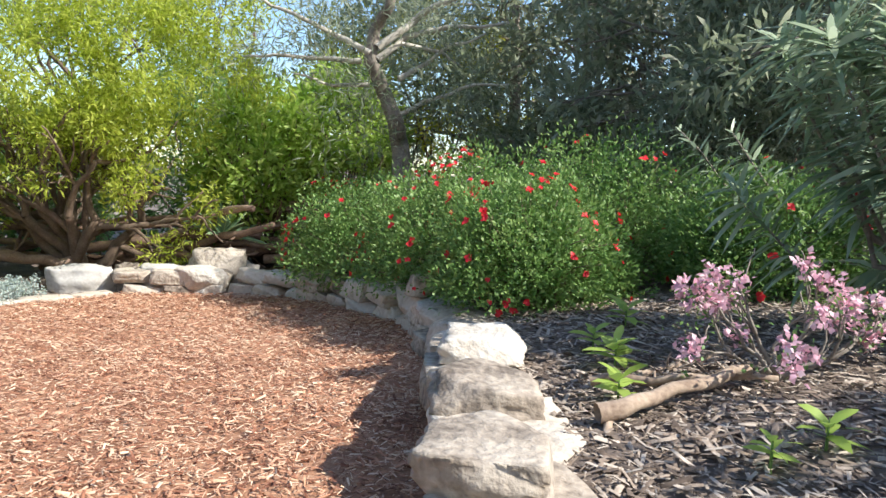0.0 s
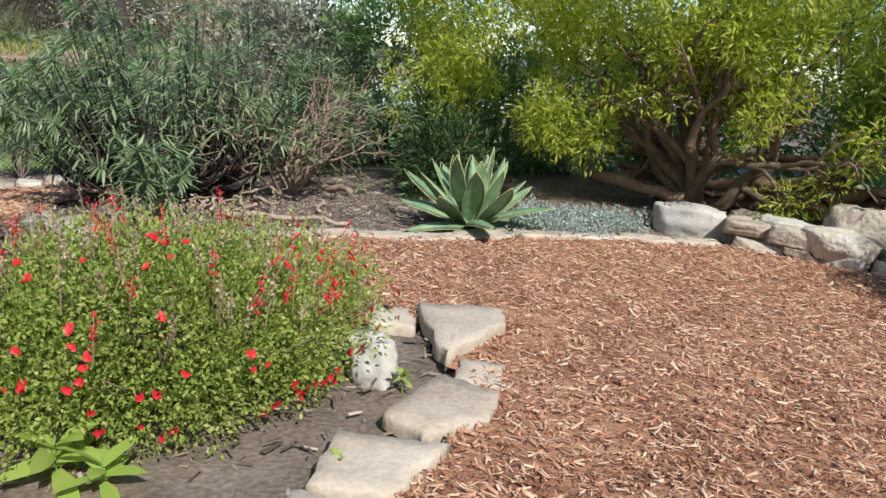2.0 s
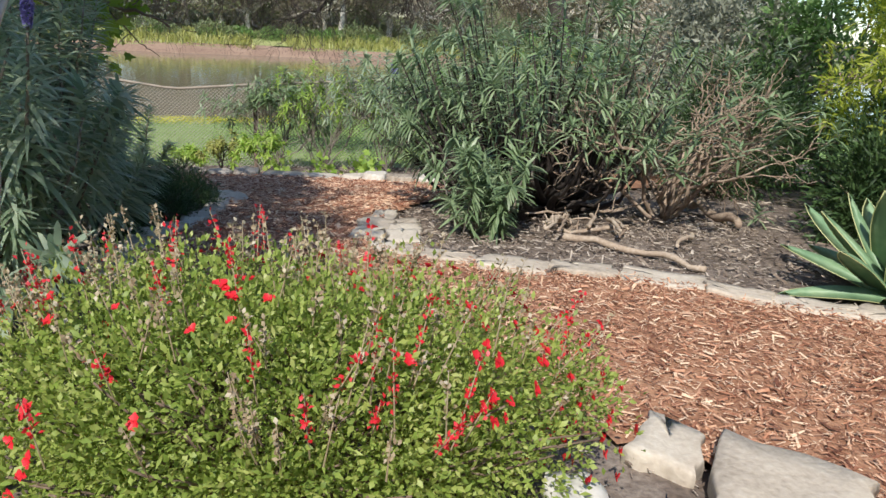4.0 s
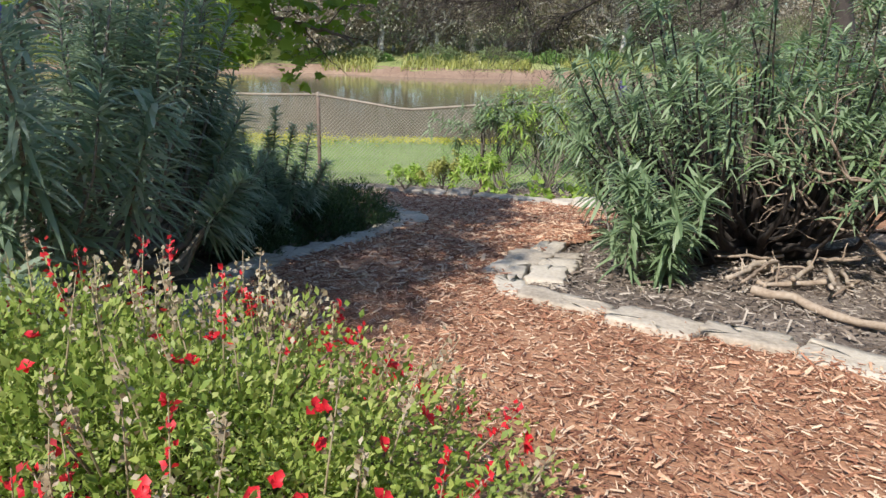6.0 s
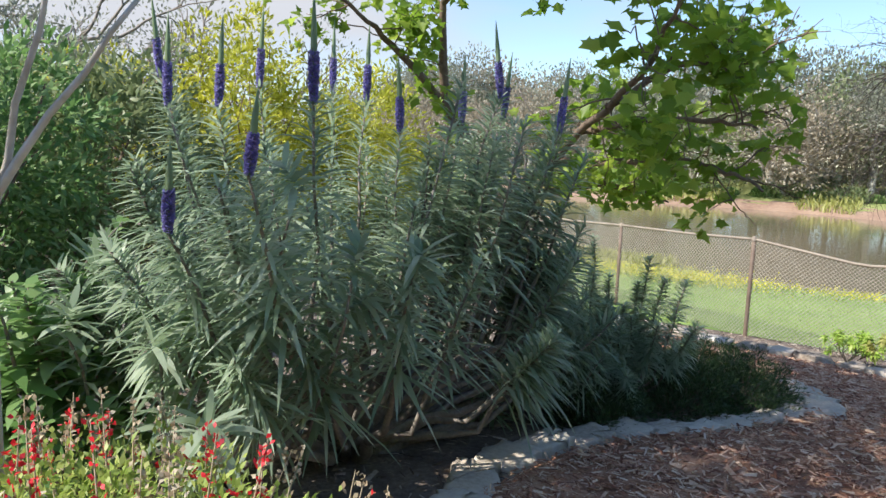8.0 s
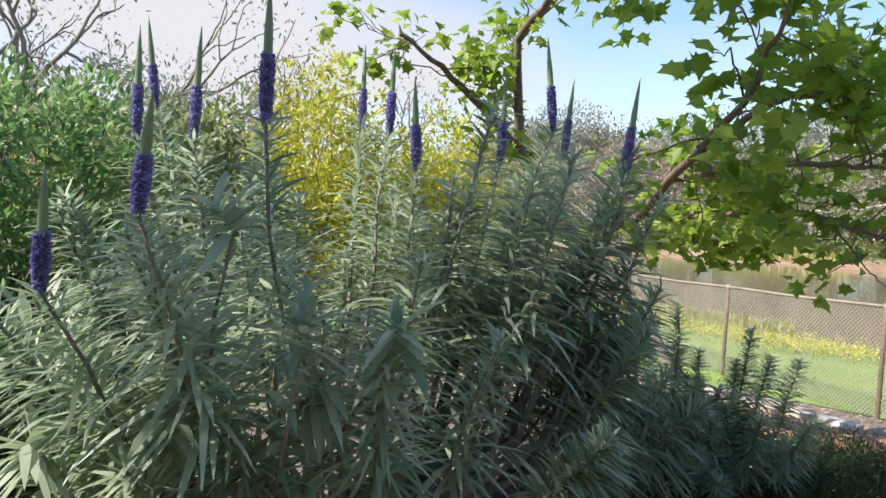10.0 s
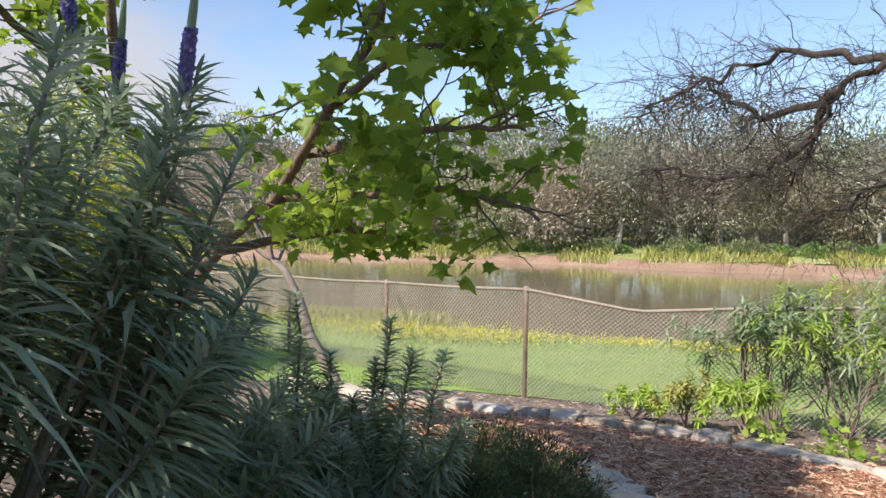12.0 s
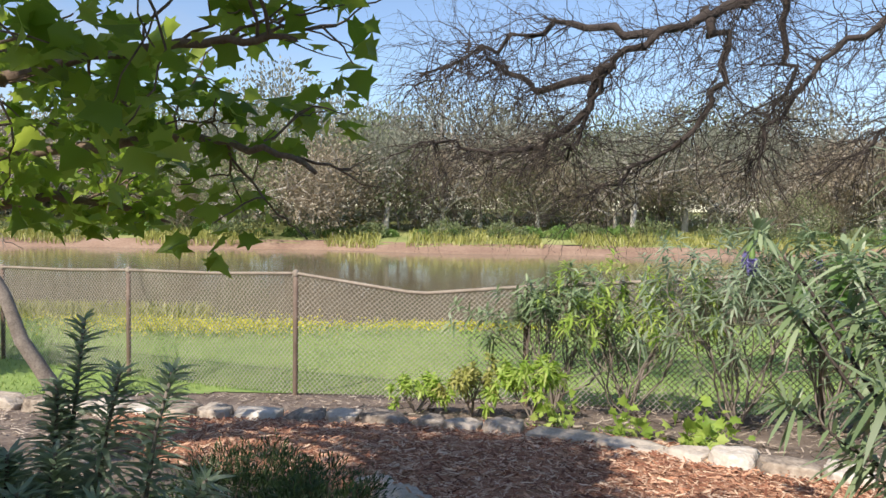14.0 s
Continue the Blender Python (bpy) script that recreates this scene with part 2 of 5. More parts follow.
# The clearing and its beds are laid out on axes of their own, which are turned and then set into the world.
CLEARING = Matrix.Translation((-1.052, 2.174, 0)) @ Matrix.Rotation(radians(-15.086), 4, "Z") @ Matrix.Translation((0.823, -2.283, 0))
on_plan = False


def to_world(x, y):
    p = CLEARING @ Vector((x, y, 0))
    return round(p.x, 3), round(p.y, 3)


def to_plan(x, y):
    """From the world to the clearing's own axes."""
    k = np.array(CLEARING.inverted())
    return k[0, 0] * x + k[0, 1] * y + k[0, 3], k[1, 0] * x + k[1, 1] * y + k[1, 3]


def begin_clearing():
    """What follows is given on the clearing's axes."""
    global on_plan, before
    on_plan, before = True, set(scene.collection.objects)


def end_clearing():
    global on_plan
    on_plan = False
    for ob in scene.collection.objects:
        if ob not in before and ob.parent is None:
            ob.matrix_basis = CLEARING @ ob.matrix_basis


def ground_z(x, y):
    """Height of the ground: level round the clearing, up to the east, down to the lake in the west."""
    x, y = np.asarray(x, float), np.asarray(y, float)
    u = (x if on_plan else to_plan(x, y)[0]) + 2.2
    v = -(np.maximum(x, -15.5) + 5.6)
    u = np.maximum(u, -12)
    z = 0.065 * (np.minimum(u, 6) + np.sqrt(np.minimum(u, 6) ** 2 + 0.5)) - 0.065 * (v + np.sqrt(v * v + 1.0)) - 0.052 * np.maximum(-15.5 - x, 0)
    return np.maximum(z, -2.9)


WALL_LINE = np.array([(0.35, 1.2), (0.33, 2.0), (0.30, 2.7), (0.28, 3.3), (0.24, 4.0), (0.07, 5.0), (-0.2, 5.8), (-0.65, 6.5), (-1.15, 7.15), (-1.7, 7.7), (-2.3, 7.95), (-2.9, 7.9), (-3.45, 7.75)])


def behind_wall(x, y):
    """How far a place lies behind the stone wall (positive in the raised bed)."""
    x, y = (np.asarray(x, float), np.asarray(y, float)) if on_plan else to_plan(np.asarray(x, float), np.asarray(y, float))
    best, side = np.full(x.shape, 1e9), np.zeros(x.shape)
    for (ax, ay), (bx, by) in zip(WALL_LINE, WALL_LINE[1:]):
        dx, dy = bx - ax, by - ay
        n = math.hypot(dx, dy)
        s = np.clip(((x - ax) * dx + (y - ay) * dy) / (n * n), 0, 1)
        d = np.hypot(x - ax - s * dx, y - ay - s * dy)
        near = d < best
        best = np.where(near, d, best)
        side = np.where(near, np.sign((y - ay) * dx - (x - ax) * dy), side)
    return best * -side


def bed_rise(x, y):
    """Extra height of the raised bed over the slope."""
    d = behind_wall(x, y)
    px = np.asarray(x, float) if on_plan else to_plan(np.asarray(x, float), np.asarray(y, float))[0]
    east = np.clip((px + 3.2) / 3.2, 0, 1)
    return np.clip((d - 0.12) / 0.22, 0, 1) * (0.12 + 0.14 * east) * (px > -3.6)


def land_z(x, y):
    return ground_z(x, y) + bed_rise(x, y)


def raw_mesh(name, verts, polys):
    """A mesh from an array of corners and a list of arrays of faces with equally many corners."""
    me = bpy.data.meshes.new(name)
    verts = np.asarray(verts, np.float32).reshape(-1, 3)
    polys = [np.asarray(p, np.int32) for p in (polys if isinstance(polys, list) else [polys]) if len(p)]
    counts = np.concatenate([np.full(len(p), p.shape[1], np.int32) for p in polys])
    me.vertices.add(len(verts))
    me.vertices.foreach_set("co", verts.ravel())
    me.loops.add(int(counts.sum()))
    me.loops.foreach_set("vertex_index", np.concatenate([p.ravel() for p in polys]))
    me.polygons.add(len(counts))
    me.polygons.foreach_set("loop_start", np.concatenate([[0], np.cumsum(counts)[:-1]]).astype(np.int32))
    me.update(calc_edges=True)
    return me


def smooth(me):
    me.polygons.foreach_set("use_smooth", np.ones(len(me.polygons), bool))
    return me


def thing(name, at, label, category, group="", kind=""):
    """An empty at the base of a thing, to which its parts belong."""
    ob = new(name)
    ob.location = at
    ob.empty_display_size = 0.1
    return tagged(ob, label, category, group, kind)


def part(name, data, material, parent=None, label=""):
    """Links a mesh whose corners are given in the world, as a part of its thing."""
    if isinstance(data, tuple):
        data = raw_mesh(name, *data)
    data.materials.append(material)
    ob = new(name, data)
    if parent is not None:
        base = Matrix.Translation(parent.location) if parent.parent is None else Matrix.Identity(4)
        ob.parent = parent
        ob.matrix_parent_inverse = base.inverted()
    if label:
        ob["label"] = label
    return ob


def merge(pieces):
    """Joins (verts, list of faces) pairs into one."""
    V, by, off = [], {}, 0
    for v, polys in pieces:
        v = np.asarray(v, float).reshape(-1, 3)
        V.append(v)
        for p in (polys if isinstance(polys, list) else [polys]):
            p = np.asarray(p)
            if len(p):
                by.setdefault(p.shape[1], []).append(p + off)
        off += len(v)
    return np.concatenate(V), [np.concatenate(p) for p in by.values()]


def diamonds(P, D, L, W, cup=0.25):
    """Small leaves: four corners each, the sides a little below the rib."""
    D, N = unit(D), len(P)
    S = unit(np.cross(D, unit(R.normal(size=(N, 3)) + UP * 1.2)))
    U = np.cross(S, D)
    L, W = np.broadcast_to(L, N)[:, None], np.broadcast_to(W, N)[:, None]
    mid = P + D * L * 0.5 + U * L * cup * 0.5
    V = np.stack([P, mid - S * W * 0.5, mid + S * W * 0.5, P + D * L], 1).reshape(-1, 3)
    i = np.arange(N)[:, None] * 4
    return V, np.concatenate([i + [0, 2, 1], i + [1, 2, 3]])


def blades(P, D, L, W, droop, shape=(0.55, 1.0, 0.75), face=None):
    """Long leaves in three lengths that arch over."""
    D, N = unit(D), len(P)
    S = unit(np.cross(D, UP + 0.25 * R.normal(size=(N, 3)))) if face is None else face
    L, W, droop = (np.broadcast_to(a, N)[:, None] for a in (L, W, droop))
    V = []
    for s, w in zip((0.02, 0.38, 0.74), shape):
        c = P + D * L * s - UP * droop * L * s * s
        V += [c - S * W * w * 0.5, c + S * W * w * 0.5]
    V.append(P + D * L - UP * droop * L)
    V = np.stack(V, 1).reshape(-1, 3)
    i = np.arange(N)[:, None] * 7
    return V, [np.concatenate([i + [0, 1, 3, 2], i + [2, 3, 5, 4]]), i + [4, 5, 6]]


def tube(path, radii, sides=7, cap=True):
    """A round stem along a path."""
    path = np.asarray(path, float)
    n = len(path)
    T = unit(np.gradient(path, axis=0))
    ref = np.array([0.31, 0.87, 0.2])
    A = unit(np.cross(T, ref))
    B = np.cross(T, A)
    a = np.linspace(0, 2 * np.pi, sides, endpoint=False)
    r = np.broadcast_to(radii, n)
    V = (path[:, None] + (A[:, None] * np.cos(a)[None, :, None] + B[:, None] * np.sin(a)[None, :, None]) * r[:, None, None]).reshape(-1, 3)
    k = np.arange(sides)
    k2 = (k + 1) % sides
    F = [np.stack([j * sides + k, j * sides + k2, (j + 1) * sides + k2, (j + 1) * sides + k], 1) for j in range(n - 1)]
    polys = [np.concatenate(F)]
    if cap:
        V = np.concatenate([V, path[-1:]])
        polys.append(np.stack([(n - 1) * sides + k, (n - 1) * sides + k2, np.full(sides, n * sides)], 1))
    return V, polys


def wander(a, b, n=7, wobble=0.06, sag=0.0):
    """A crooked path from a to b."""
    a, b = np.asarray(a, float), np.asarray(b, float)
    s = np.linspace(0, 1, n)[:, None]
    d = np.linalg.norm(b - a)
    off = np.cumsum(R.normal(size=(n, 3)), 0) * wobble * d / n ** 0.5
    off -= off[0] + (off[-1] - off[0]) * s
    return a + (b - a) * s + off - UP * sag * d * (4 * s * (1 - s))


def limbs(start, direction, length, radius, depth, spread=0.6, lift=0.1, kids=3, shrink=0.68, wobble=0.09, sides=6, droop=0.0):
    """A branch with its branches: a list of pieces, and the twig ends with their ways."""
    direction = unit(np.asarray(direction, float))
    end = np.asarray(start, float) + direction * length - UP * droop * length
    path = wander(start, end, 6, wobble)
    pieces, ends = [tube(path, np.linspace(radius, radius * 0.6, 6), sides)], []
    if depth == 0:
        return pieces, [(end, direction)]
    for j in range(kids):
        s = 0.45 + 0.55 * (j + 1) / kids
        p = path[min(5, int(round(s * 5)))]
        d = unit(direction + spread * R.normal(size=3) + UP * (lift - droop))
        q, e = limbs(p, d, length * shrink * R.uniform(0.75, 1.2), radius * 0.58, depth - 1, spread, lift, kids, shrink, wobble, max(4, sides - 1), droop)
        pieces += q
        ends += e
    return pieces, ends


def clump_leaves(centers, radius, per, outward=None, spread=1.0):
    """Leaf places and ways, scattered round the middles of clumps."""
    c = np.repeat(np.asarray(centers, float), per, 0)
    n = unit(R.normal(size=c.shape))
    r = np.broadcast_to(radius, len(centers))
    r = np.repeat(r, per)[:, None]
    P = c + n * r * R.uniform(0.25, 1.0, (len(c), 1)) ** 0.6
    D = n * spread + R.normal(size=c.shape) * 0.5 + UP * 0.25
    if outward is not None:
        D = D + np.repeat(np.asarray(outward), per, 0)
    return P, D


def dome_points(center, radii, n, low=-0.25, inner=0.72):
    """Places near the skin of an uneven dome, with their outward ways."""
    v = unit(R.normal(size=(n * 3, 3)))
    v = v[v[:, 2] > low][:n]
    k = np.array([noise.noise(Vector(q * 2.3) + Vector(center)) for q in v])[:, None]
    r = R.uniform(inner, 1.0, (len(v), 1)) * (1 + 0.22 * k)
    return np.asarray(center) + v * np.asarray(radii) * r, v


def stone_mesh(w, d, h, rough=0.12, cuts=9, taper=0.1, round_off=0.2):
    """A quarried block: rounded edges, hollows and chips."""
    bm = bmesh.new()
    bmesh.ops.create_cube(bm, size=1.0)
    bmesh.ops.subdivide_edges(bm, edges=bm.edges[:], cuts=cuts, use_grid_fill=True)
    o = Vector(R.uniform(-50, 50, 3))
    faces = [(Vector(unit(R.normal(size=3) * [1, 1, 0.3])), R.uniform(0.88, 1.2)) for _ in range(8)]
    for v in bm.verts:
        p = v.co * 2
        ball = p.normalized() * max(abs(p.x), abs(p.y), abs(p.z))
        q = p.lerp(ball * 1.12, round_off * 0.5)
        k = noise.noise(q * 1.1 + o) * rough * 1.5 + noise.noise(q * 2.7 + o) * rough * 1.0 + noise.noise(q * 7 + o) * rough * 0.4 - max(0, noise.noise(q * 1.7 - o) - 0.25) * rough * 1.6
        q = q * (1 + k)
        for f, reach in faces:
            q -= f * max(0.0, q.dot(f) - reach) * 0.92
        t = 1 - taper * (q.z + 1) * 0.5
        v.co = Vector((q.x * w * 0.5 * t, q.y * d * 0.5 * t, q.z * h * 0.5))
    me = bpy.data.meshes.new("stone")
    bm.to_mesh(me)
    bm.free()
    return smooth(me)


def slab_mesh(corners, h, lift=0.0):
    """A flat flagstone with a broken outline: corners in the plan, edges chipped."""
    pts = []
    for (ax, ay), (bx, by) in zip(corners, corners[1:] + corners[:1]):
        for s in np.linspace(0, 1, 6)[:-1]:
            j = 0.012 * R.normal(size=2) * (0 if s == 0 else 1)
            pts.append((ax + (bx - ax) * s + j[0], ay + (by - ay) * s + j[1]))
    pts = np.array(pts)
    c = pts.mean(0)
    n = len(pts)
    rings = []
    for k, z in ((1.0, 0.0), (1.01, 0.55), (1.0, 0.85), (0.96, 1.0), (0.6, 1.0), (0.25, 1.0)):
        q = c + (pts - c) * k
        bump_z = np.array([noise.noise(Vector((x * 5, y * 5, 0.3))) for x, y in q]) * 0.012
        rings.append(np.column_stack([q, h * z + lift + bump_z]))
    V = np.concatenate(rings + [[[c[0], c[1], h + lift]]])
    k = np.arange(n)
    k2 = (k + 1) % n
    quads = np.concatenate([np.stack([j * n + k, j * n + k2, (j + 1) * n + k2, (j + 1) * n + k], 1) for j in range(5)])
    return raw_mesh("slab", V, [quads, np.stack([5 * n + k, 5 * n + k2, np.full(n, 6 * n)], 1)])

# ---- ground, paths, lawn, lake ----
LAKE_Z = -1.84


def sheet_z(x, y):
    """The whole land: garden, lake bed, far bank."""
    near = land_z(np.clip(x, -60, 12), y)
    shore = -64.5 + 1.6 * np.sin(y * 0.11) + 0.8 * np.sin(y * 0.31 + 1)
    far = -3.2 + 0.22 * np.clip(shore + 6 - x, 0, 9) + 0.085 * np.clip(shore - 3 - x, 0, 38)
    return np.where(x < -40, np.maximum(far, -2.9), near)


def grid_sheet(name, xs, ys, height, keep=None):
    X, Y = np.meshgrid(xs, ys, indexing="ij")
    V = np.stack([X, Y, height(X, Y)], -1).reshape(-1, 3)
    i = (np.arange(len(xs) - 1)[:, None] * len(ys) + np.arange(len(ys) - 1)[None]).ravel()
    q = np.stack([i, i + len(ys), i + len(ys) + 1, i + 1], 1)
    if keep is not None:
        c = V[q].mean(1)
        q = q[keep(c[:, 0], c[:, 1])]
    return smooth(raw_mesh(name, V, q))


def steps(*spans):
    return np.unique(np.concatenate([np.arange(a, b + 1e-6, s) for a, b, s in spans]).round(4))


def rough_land(x, y):
    z = sheet_z(x, y)
    k = np.array([noise.noise(Vector((a * 1.7, b * 1.7, 0.5))) * 0.035 + noise.noise(Vector((a * 6, b * 6, 3))) * 0.012 if -17 < a < 6 else 0.0 for a, b in zip(x.ravel(), y.ravel())])
    return z + k.reshape(z.shape) * np.where(x > -12.8, 1, 0)


earth = part("ground", grid_sheet("ground", steps((-400, -100, 50), (-100, -40, 2), (-40, -17, 1), (-17, 6, 0.16), (6, 20, 2), (20, 400, 76)), steps((-400, -60, 34), (-60, -4, 2), (-4, 11, 0.16), (11, 60, 2.04), (60, 400, 34)), rough_land), SOIL)
tagged(earth, "dry brown garden soil sloping down to the lake", "ground", kind="structure")

MULCH_EDGE = [to_world(*p) for p in [(0.6, -3), (0.36, 1.2), (0.3, 2.7), (0.24, 4.0), (0.07, 5.0), (-0.2, 5.8), (-0.65, 6.5), (-1.15, 7.15), (-1.7, 7.7), (-2.3, 7.95), (-3.45, 7.75), (-4.05, 7.1), (-4.35, 6.55), (-4.65, 6.05)]]
MULCH_EDGE += [(-4.2, 6.1), (-4.48, 5.81), (-4.82, 5.57), (-5.0, 5.36), (-5.38, 4.7), (-5.6, 4.35), (-5.9, 4.1), (-6.3, 4.1), (-7.4, 4.55), (-8.2, 5.1), (-8.9, 6.6), (-9.2, 9), (-9.0, 14), (-11.6, 14), (-11.4, 9), (-10.6, 6.3), (-11.0, 5.5), (-11.7, 5.3), (-12.5, 4.2), (-12.9, 3.0), (-13.1, 1.6), (-12.95, 0.7), (-13.1, 0.0), (-12.2, 0.3), (-11.0, 1.0), (-10.3, 1.9), (-10.0, 2.8), (-9.5, 3.2), (-8.5, 3.2), (-7.4, 3.0), (-6.6, 2.7), (-5.9, 2.55), (-5.3, 2.55), (-4.9, 2.85), (-4.5, 3.05), (-3.9, 3.55)]
MULCH_EDGE += [to_world(*p) for p in [(-3.3, 4.0), (-2.75, 3.75), (-2.35, 3.6), (-2.15, 3.2), (-1.9, 2.75), (-1.6, 2.2), (-1.5, 1.3), (-1.9, -0.5), (-2.4, -2.2), (-0.6, -3.2)]]


def inside(x, y, poly):
    x, y = np.asarray(x), np.asarray(y)
    hit = np.zeros(x.shape, bool)
    for (ax, ay), (bx, by) in zip(poly, poly[1:] + poly[:1]):
        hit ^= ((ay > y) != (by > y)) & (x < (bx - ax) * (y - ay) / (by - ay + 1e-12) + ax)
    return hit


def mulch_z(x, y):
    k = np.array([noise.noise(Vector((a * 2.1, b * 2.1, 9))) * 0.02 + noise.noise(Vector((a * 9, b * 9, 2))) * 0.012 for a, b in zip(x.ravel(), y.ravel())]).reshape(x.shape)
    return ground_z(x, y) + 0.045 + k


mulch = part("mulch_path", grid_sheet("mulch_path", steps((-14, 2.0, 0.085)), steps((-4.4, 14, 0.085)), mulch_z, lambda x, y: inside(x, y, MULCH_EDGE)), MULCH)
tagged(mulch, "reddish-brown shredded bark mulch covering the clearing and path", "mulch path", kind="structure")


def chips(n, x0, x1, y0, y1, length, name, material, label, keep):
    """Loose slivers lying criss-cross, each a thin wedge."""
    P = np.column_stack([R.uniform(x0, x1, n), R.uniform(y0, y1, n)])
    P = P[keep(P[:, 0], P[:, 1])]
    n = len(P)
    z = (ground_z(P[:, 0], P[:, 1]) + 0.058) if material is CHIP else (land_z(P[:, 0], P[:, 1]) + 0.02)
    C = np.column_stack([P, z + R.uniform(-0.006, 0.012, n)])
    a = R.uniform(0, 2 * np.pi, n)
    D = np.column_stack([np.cos(a), np.sin(a), R.normal(0, 0.22, n)])
    S = unit(np.cross(D, UP + 0.35 * R.normal(size=(n, 3))))
    N = np.cross(S, D)
    L = np.clip(length * R.lognormal(0, 0.4, n), 0, length * 2.2)[:, None]
    W = L * R.uniform(0.10, 0.28, (n, 1))
    H = W * 0.3
    k = R.uniform(0.4, 1.0, (n, 1))
    V = np.stack([C - D * L / 2 - S * W / 2, C + D * L / 2 - S * W * k / 2, C + D * L / 2 + S * W * k / 2, C - D * L / 2 + S * W / 2, C - D * L * 0.4 + N * H, C + D * L * 0.42 + N * H], 1)
    i = np.arange(n)[:, None] * 6
    F = [np.concatenate([i + [0, 1, 5, 4], i + [2, 3, 4, 5]]), np.concatenate([i + [1, 2, 5], i + [3, 0, 4]])]
    return tagged(part(name, (V.reshape(-1, 3), F), material), label, "wood chips" if material is CHIP else "leaf litter", kind="stuff")


on_mulch = lambda x, y: inside(x, y, MULCH_EDGE)
chips(190000, -6.2, 1.2, -0.6, 8.9, 0.028, "wood_chips", CHIP, "loose tan and red-brown bark slivers on the clearing", on_mulch)
chips(60000, -13.3, -6.0, 0, 6.5, 0.045, "wood_chips", CHIP, "loose brown bark slivers strewn over the sloping path", on_mulch)
chips(34000, -15.0, 5.0, -2, 9.5, 0.05, "leaf_litter", LITTER, "dry fallen leaves and twigs on the bed soil", lambda x, y: ~inside(x, y, MULCH_EDGE))
chips(22000, 0.3, 3.6, 0.6, 4.2, 0.045, "leaf_litter", LITTER, "dead needles and twigs thick on the shaded bed", lambda x, y: ~inside(x, y, MULCH_EDGE))
chips(9000, -8.6, -4.4, 4.3, 7.4, 0.04, "leaf_litter", LITTER, "grey dry leaves under the path shrub", lambda x, y: ~inside(x, y, MULCH_EDGE))

SHORE = [(-26.0, -14), (-25.8, -7), (-25.6, -4), (-25.2, -2), (-24.3, 0.2), (-25.6, 2), (-26.4, 5), (-27, 12), (-28, 30), (-15, 30), (-13.2, 9.5), (-13.9, 7.2), (-14.8, 4.3), (-15.3, 1.4), (-15.0, -0.4), (-14.3, -1.6), (-13.9, -3), (-13.5, -6), (-13.2, -14)]
lawn = part("lawn", grid_sheet("lawn", steps((-28, -13, 0.25)), steps((-14, 30, 0.25)), lambda x, y: ground_z(x, y) + 0.012, lambda x, y: inside(x, y, SHORE)), LAWN)
tagged(lawn, "sunlit mown green lawn between fence and lake", "lawn", kind="structure")
P = np.column_stack([R.uniform(-28, -13, 60000), R.uniform(-10, 14, 60000)])
P = P[inside(P[:, 0], P[:, 1], SHORE)]
P = np.column_stack([P, ground_z(P[:, 0], P[:, 1]) + 0.04])
tagged(part("grass", blades(P, R.normal(0, 0.35, P.shape) + UP, R.uniform(0.03, 0.085, len(P)), 0.012, 0.3), GRASS), "short green grass blades on the lawn", "grass", kind="stuff")
for n, (cx, cy, sx, sy) in enumerate(((-22.4, -2.6, 0.7, 1.5), (-23.4, -2.4, 0.6, 1.8), (-25.0, -7.0, 1.0, 3.0), (-24.4, 3.4, 0.5, 1.6))):
    Q = np.column_stack([R.normal(cx, sx, 1800), R.normal(cy, sy, 1800)])
    Q = np.column_stack([Q, ground_z(Q[:, 0], Q[:, 1]) + 0.03])
    D = R.normal(0, 0.4, Q.shape) + UP
    L = R.uniform(0.08, 0.24, len(Q)) * (1 if n < 3 else 0.5)
    patch = thing("mustard_patch", (cx, cy, float(ground_z(cx, cy))), "patch of yellow-flowering weeds on the lawn by the water", "wildflowers", "yellow weeds on the lawn")
    part("stalk_tangle", blades(Q, D, L, 0.02, 0.2), GRASS, patch)
    tagged(part("blossom", diamonds(Q + unit(D) * L[:, None] * 0.9, R.normal(size=Q.shape), 0.06, 0.05), MUSTARD, patch, "bright yellow blossoms"), kind="stuff")

bank = part("far_bank", grid_sheet("far_bank", steps((-71, -60, 0.5)), steps((-90, 90, 1)), lambda x, y: sheet_z(x, y) + 0.04, lambda x, y: (sheet_z(x, y) < LAKE_Z + 0.62)), MUD)
tagged(bank, "pinkish eroded earth bank across the lake", "bank", kind="structure")
meadow = part("far_meadow", grid_sheet("far_meadow", steps((-130, -64, 1.5)), steps((-90, 90, 2)), lambda x, y: sheet_z(x, y) + 0.05, lambda x, y: (sheet_z(x, y) > LAKE_Z + 0.55)), FAR_GRASS)
tagged(meadow, "dry yellow-green grass beyond the far bank", "meadow", kind="structure")
water = part("water", grid_sheet("water", steps((-75, -23, 4)), steps((-120, 120, 8)), lambda x, y: np.full(x.shape, LAKE_Z)), WATER)
tagged(water, "calm brown-grey lake reflecting the far trees", "lake", kind="structure")


# ---- stones ----
def stone(at, size, turn, material=STONE, parent=None, name="stone", rough=0.12, tilt=(0, 0), label="", taper=0.1, cuts=9, round_off=0.08):
    me = stone_mesh(*size, rough, cuts, taper, round_off)
    me.materials.append(material)
    ob = new(name, me)
    m = pose(*at, tilt[0], tilt[1], turn)
    if parent is not None:
        ob.parent = parent
        m = Matrix.Translation(parent.location).inverted() @ m
    ob.matrix_basis = m
    if label:
        ob["label"] = label
    return ob


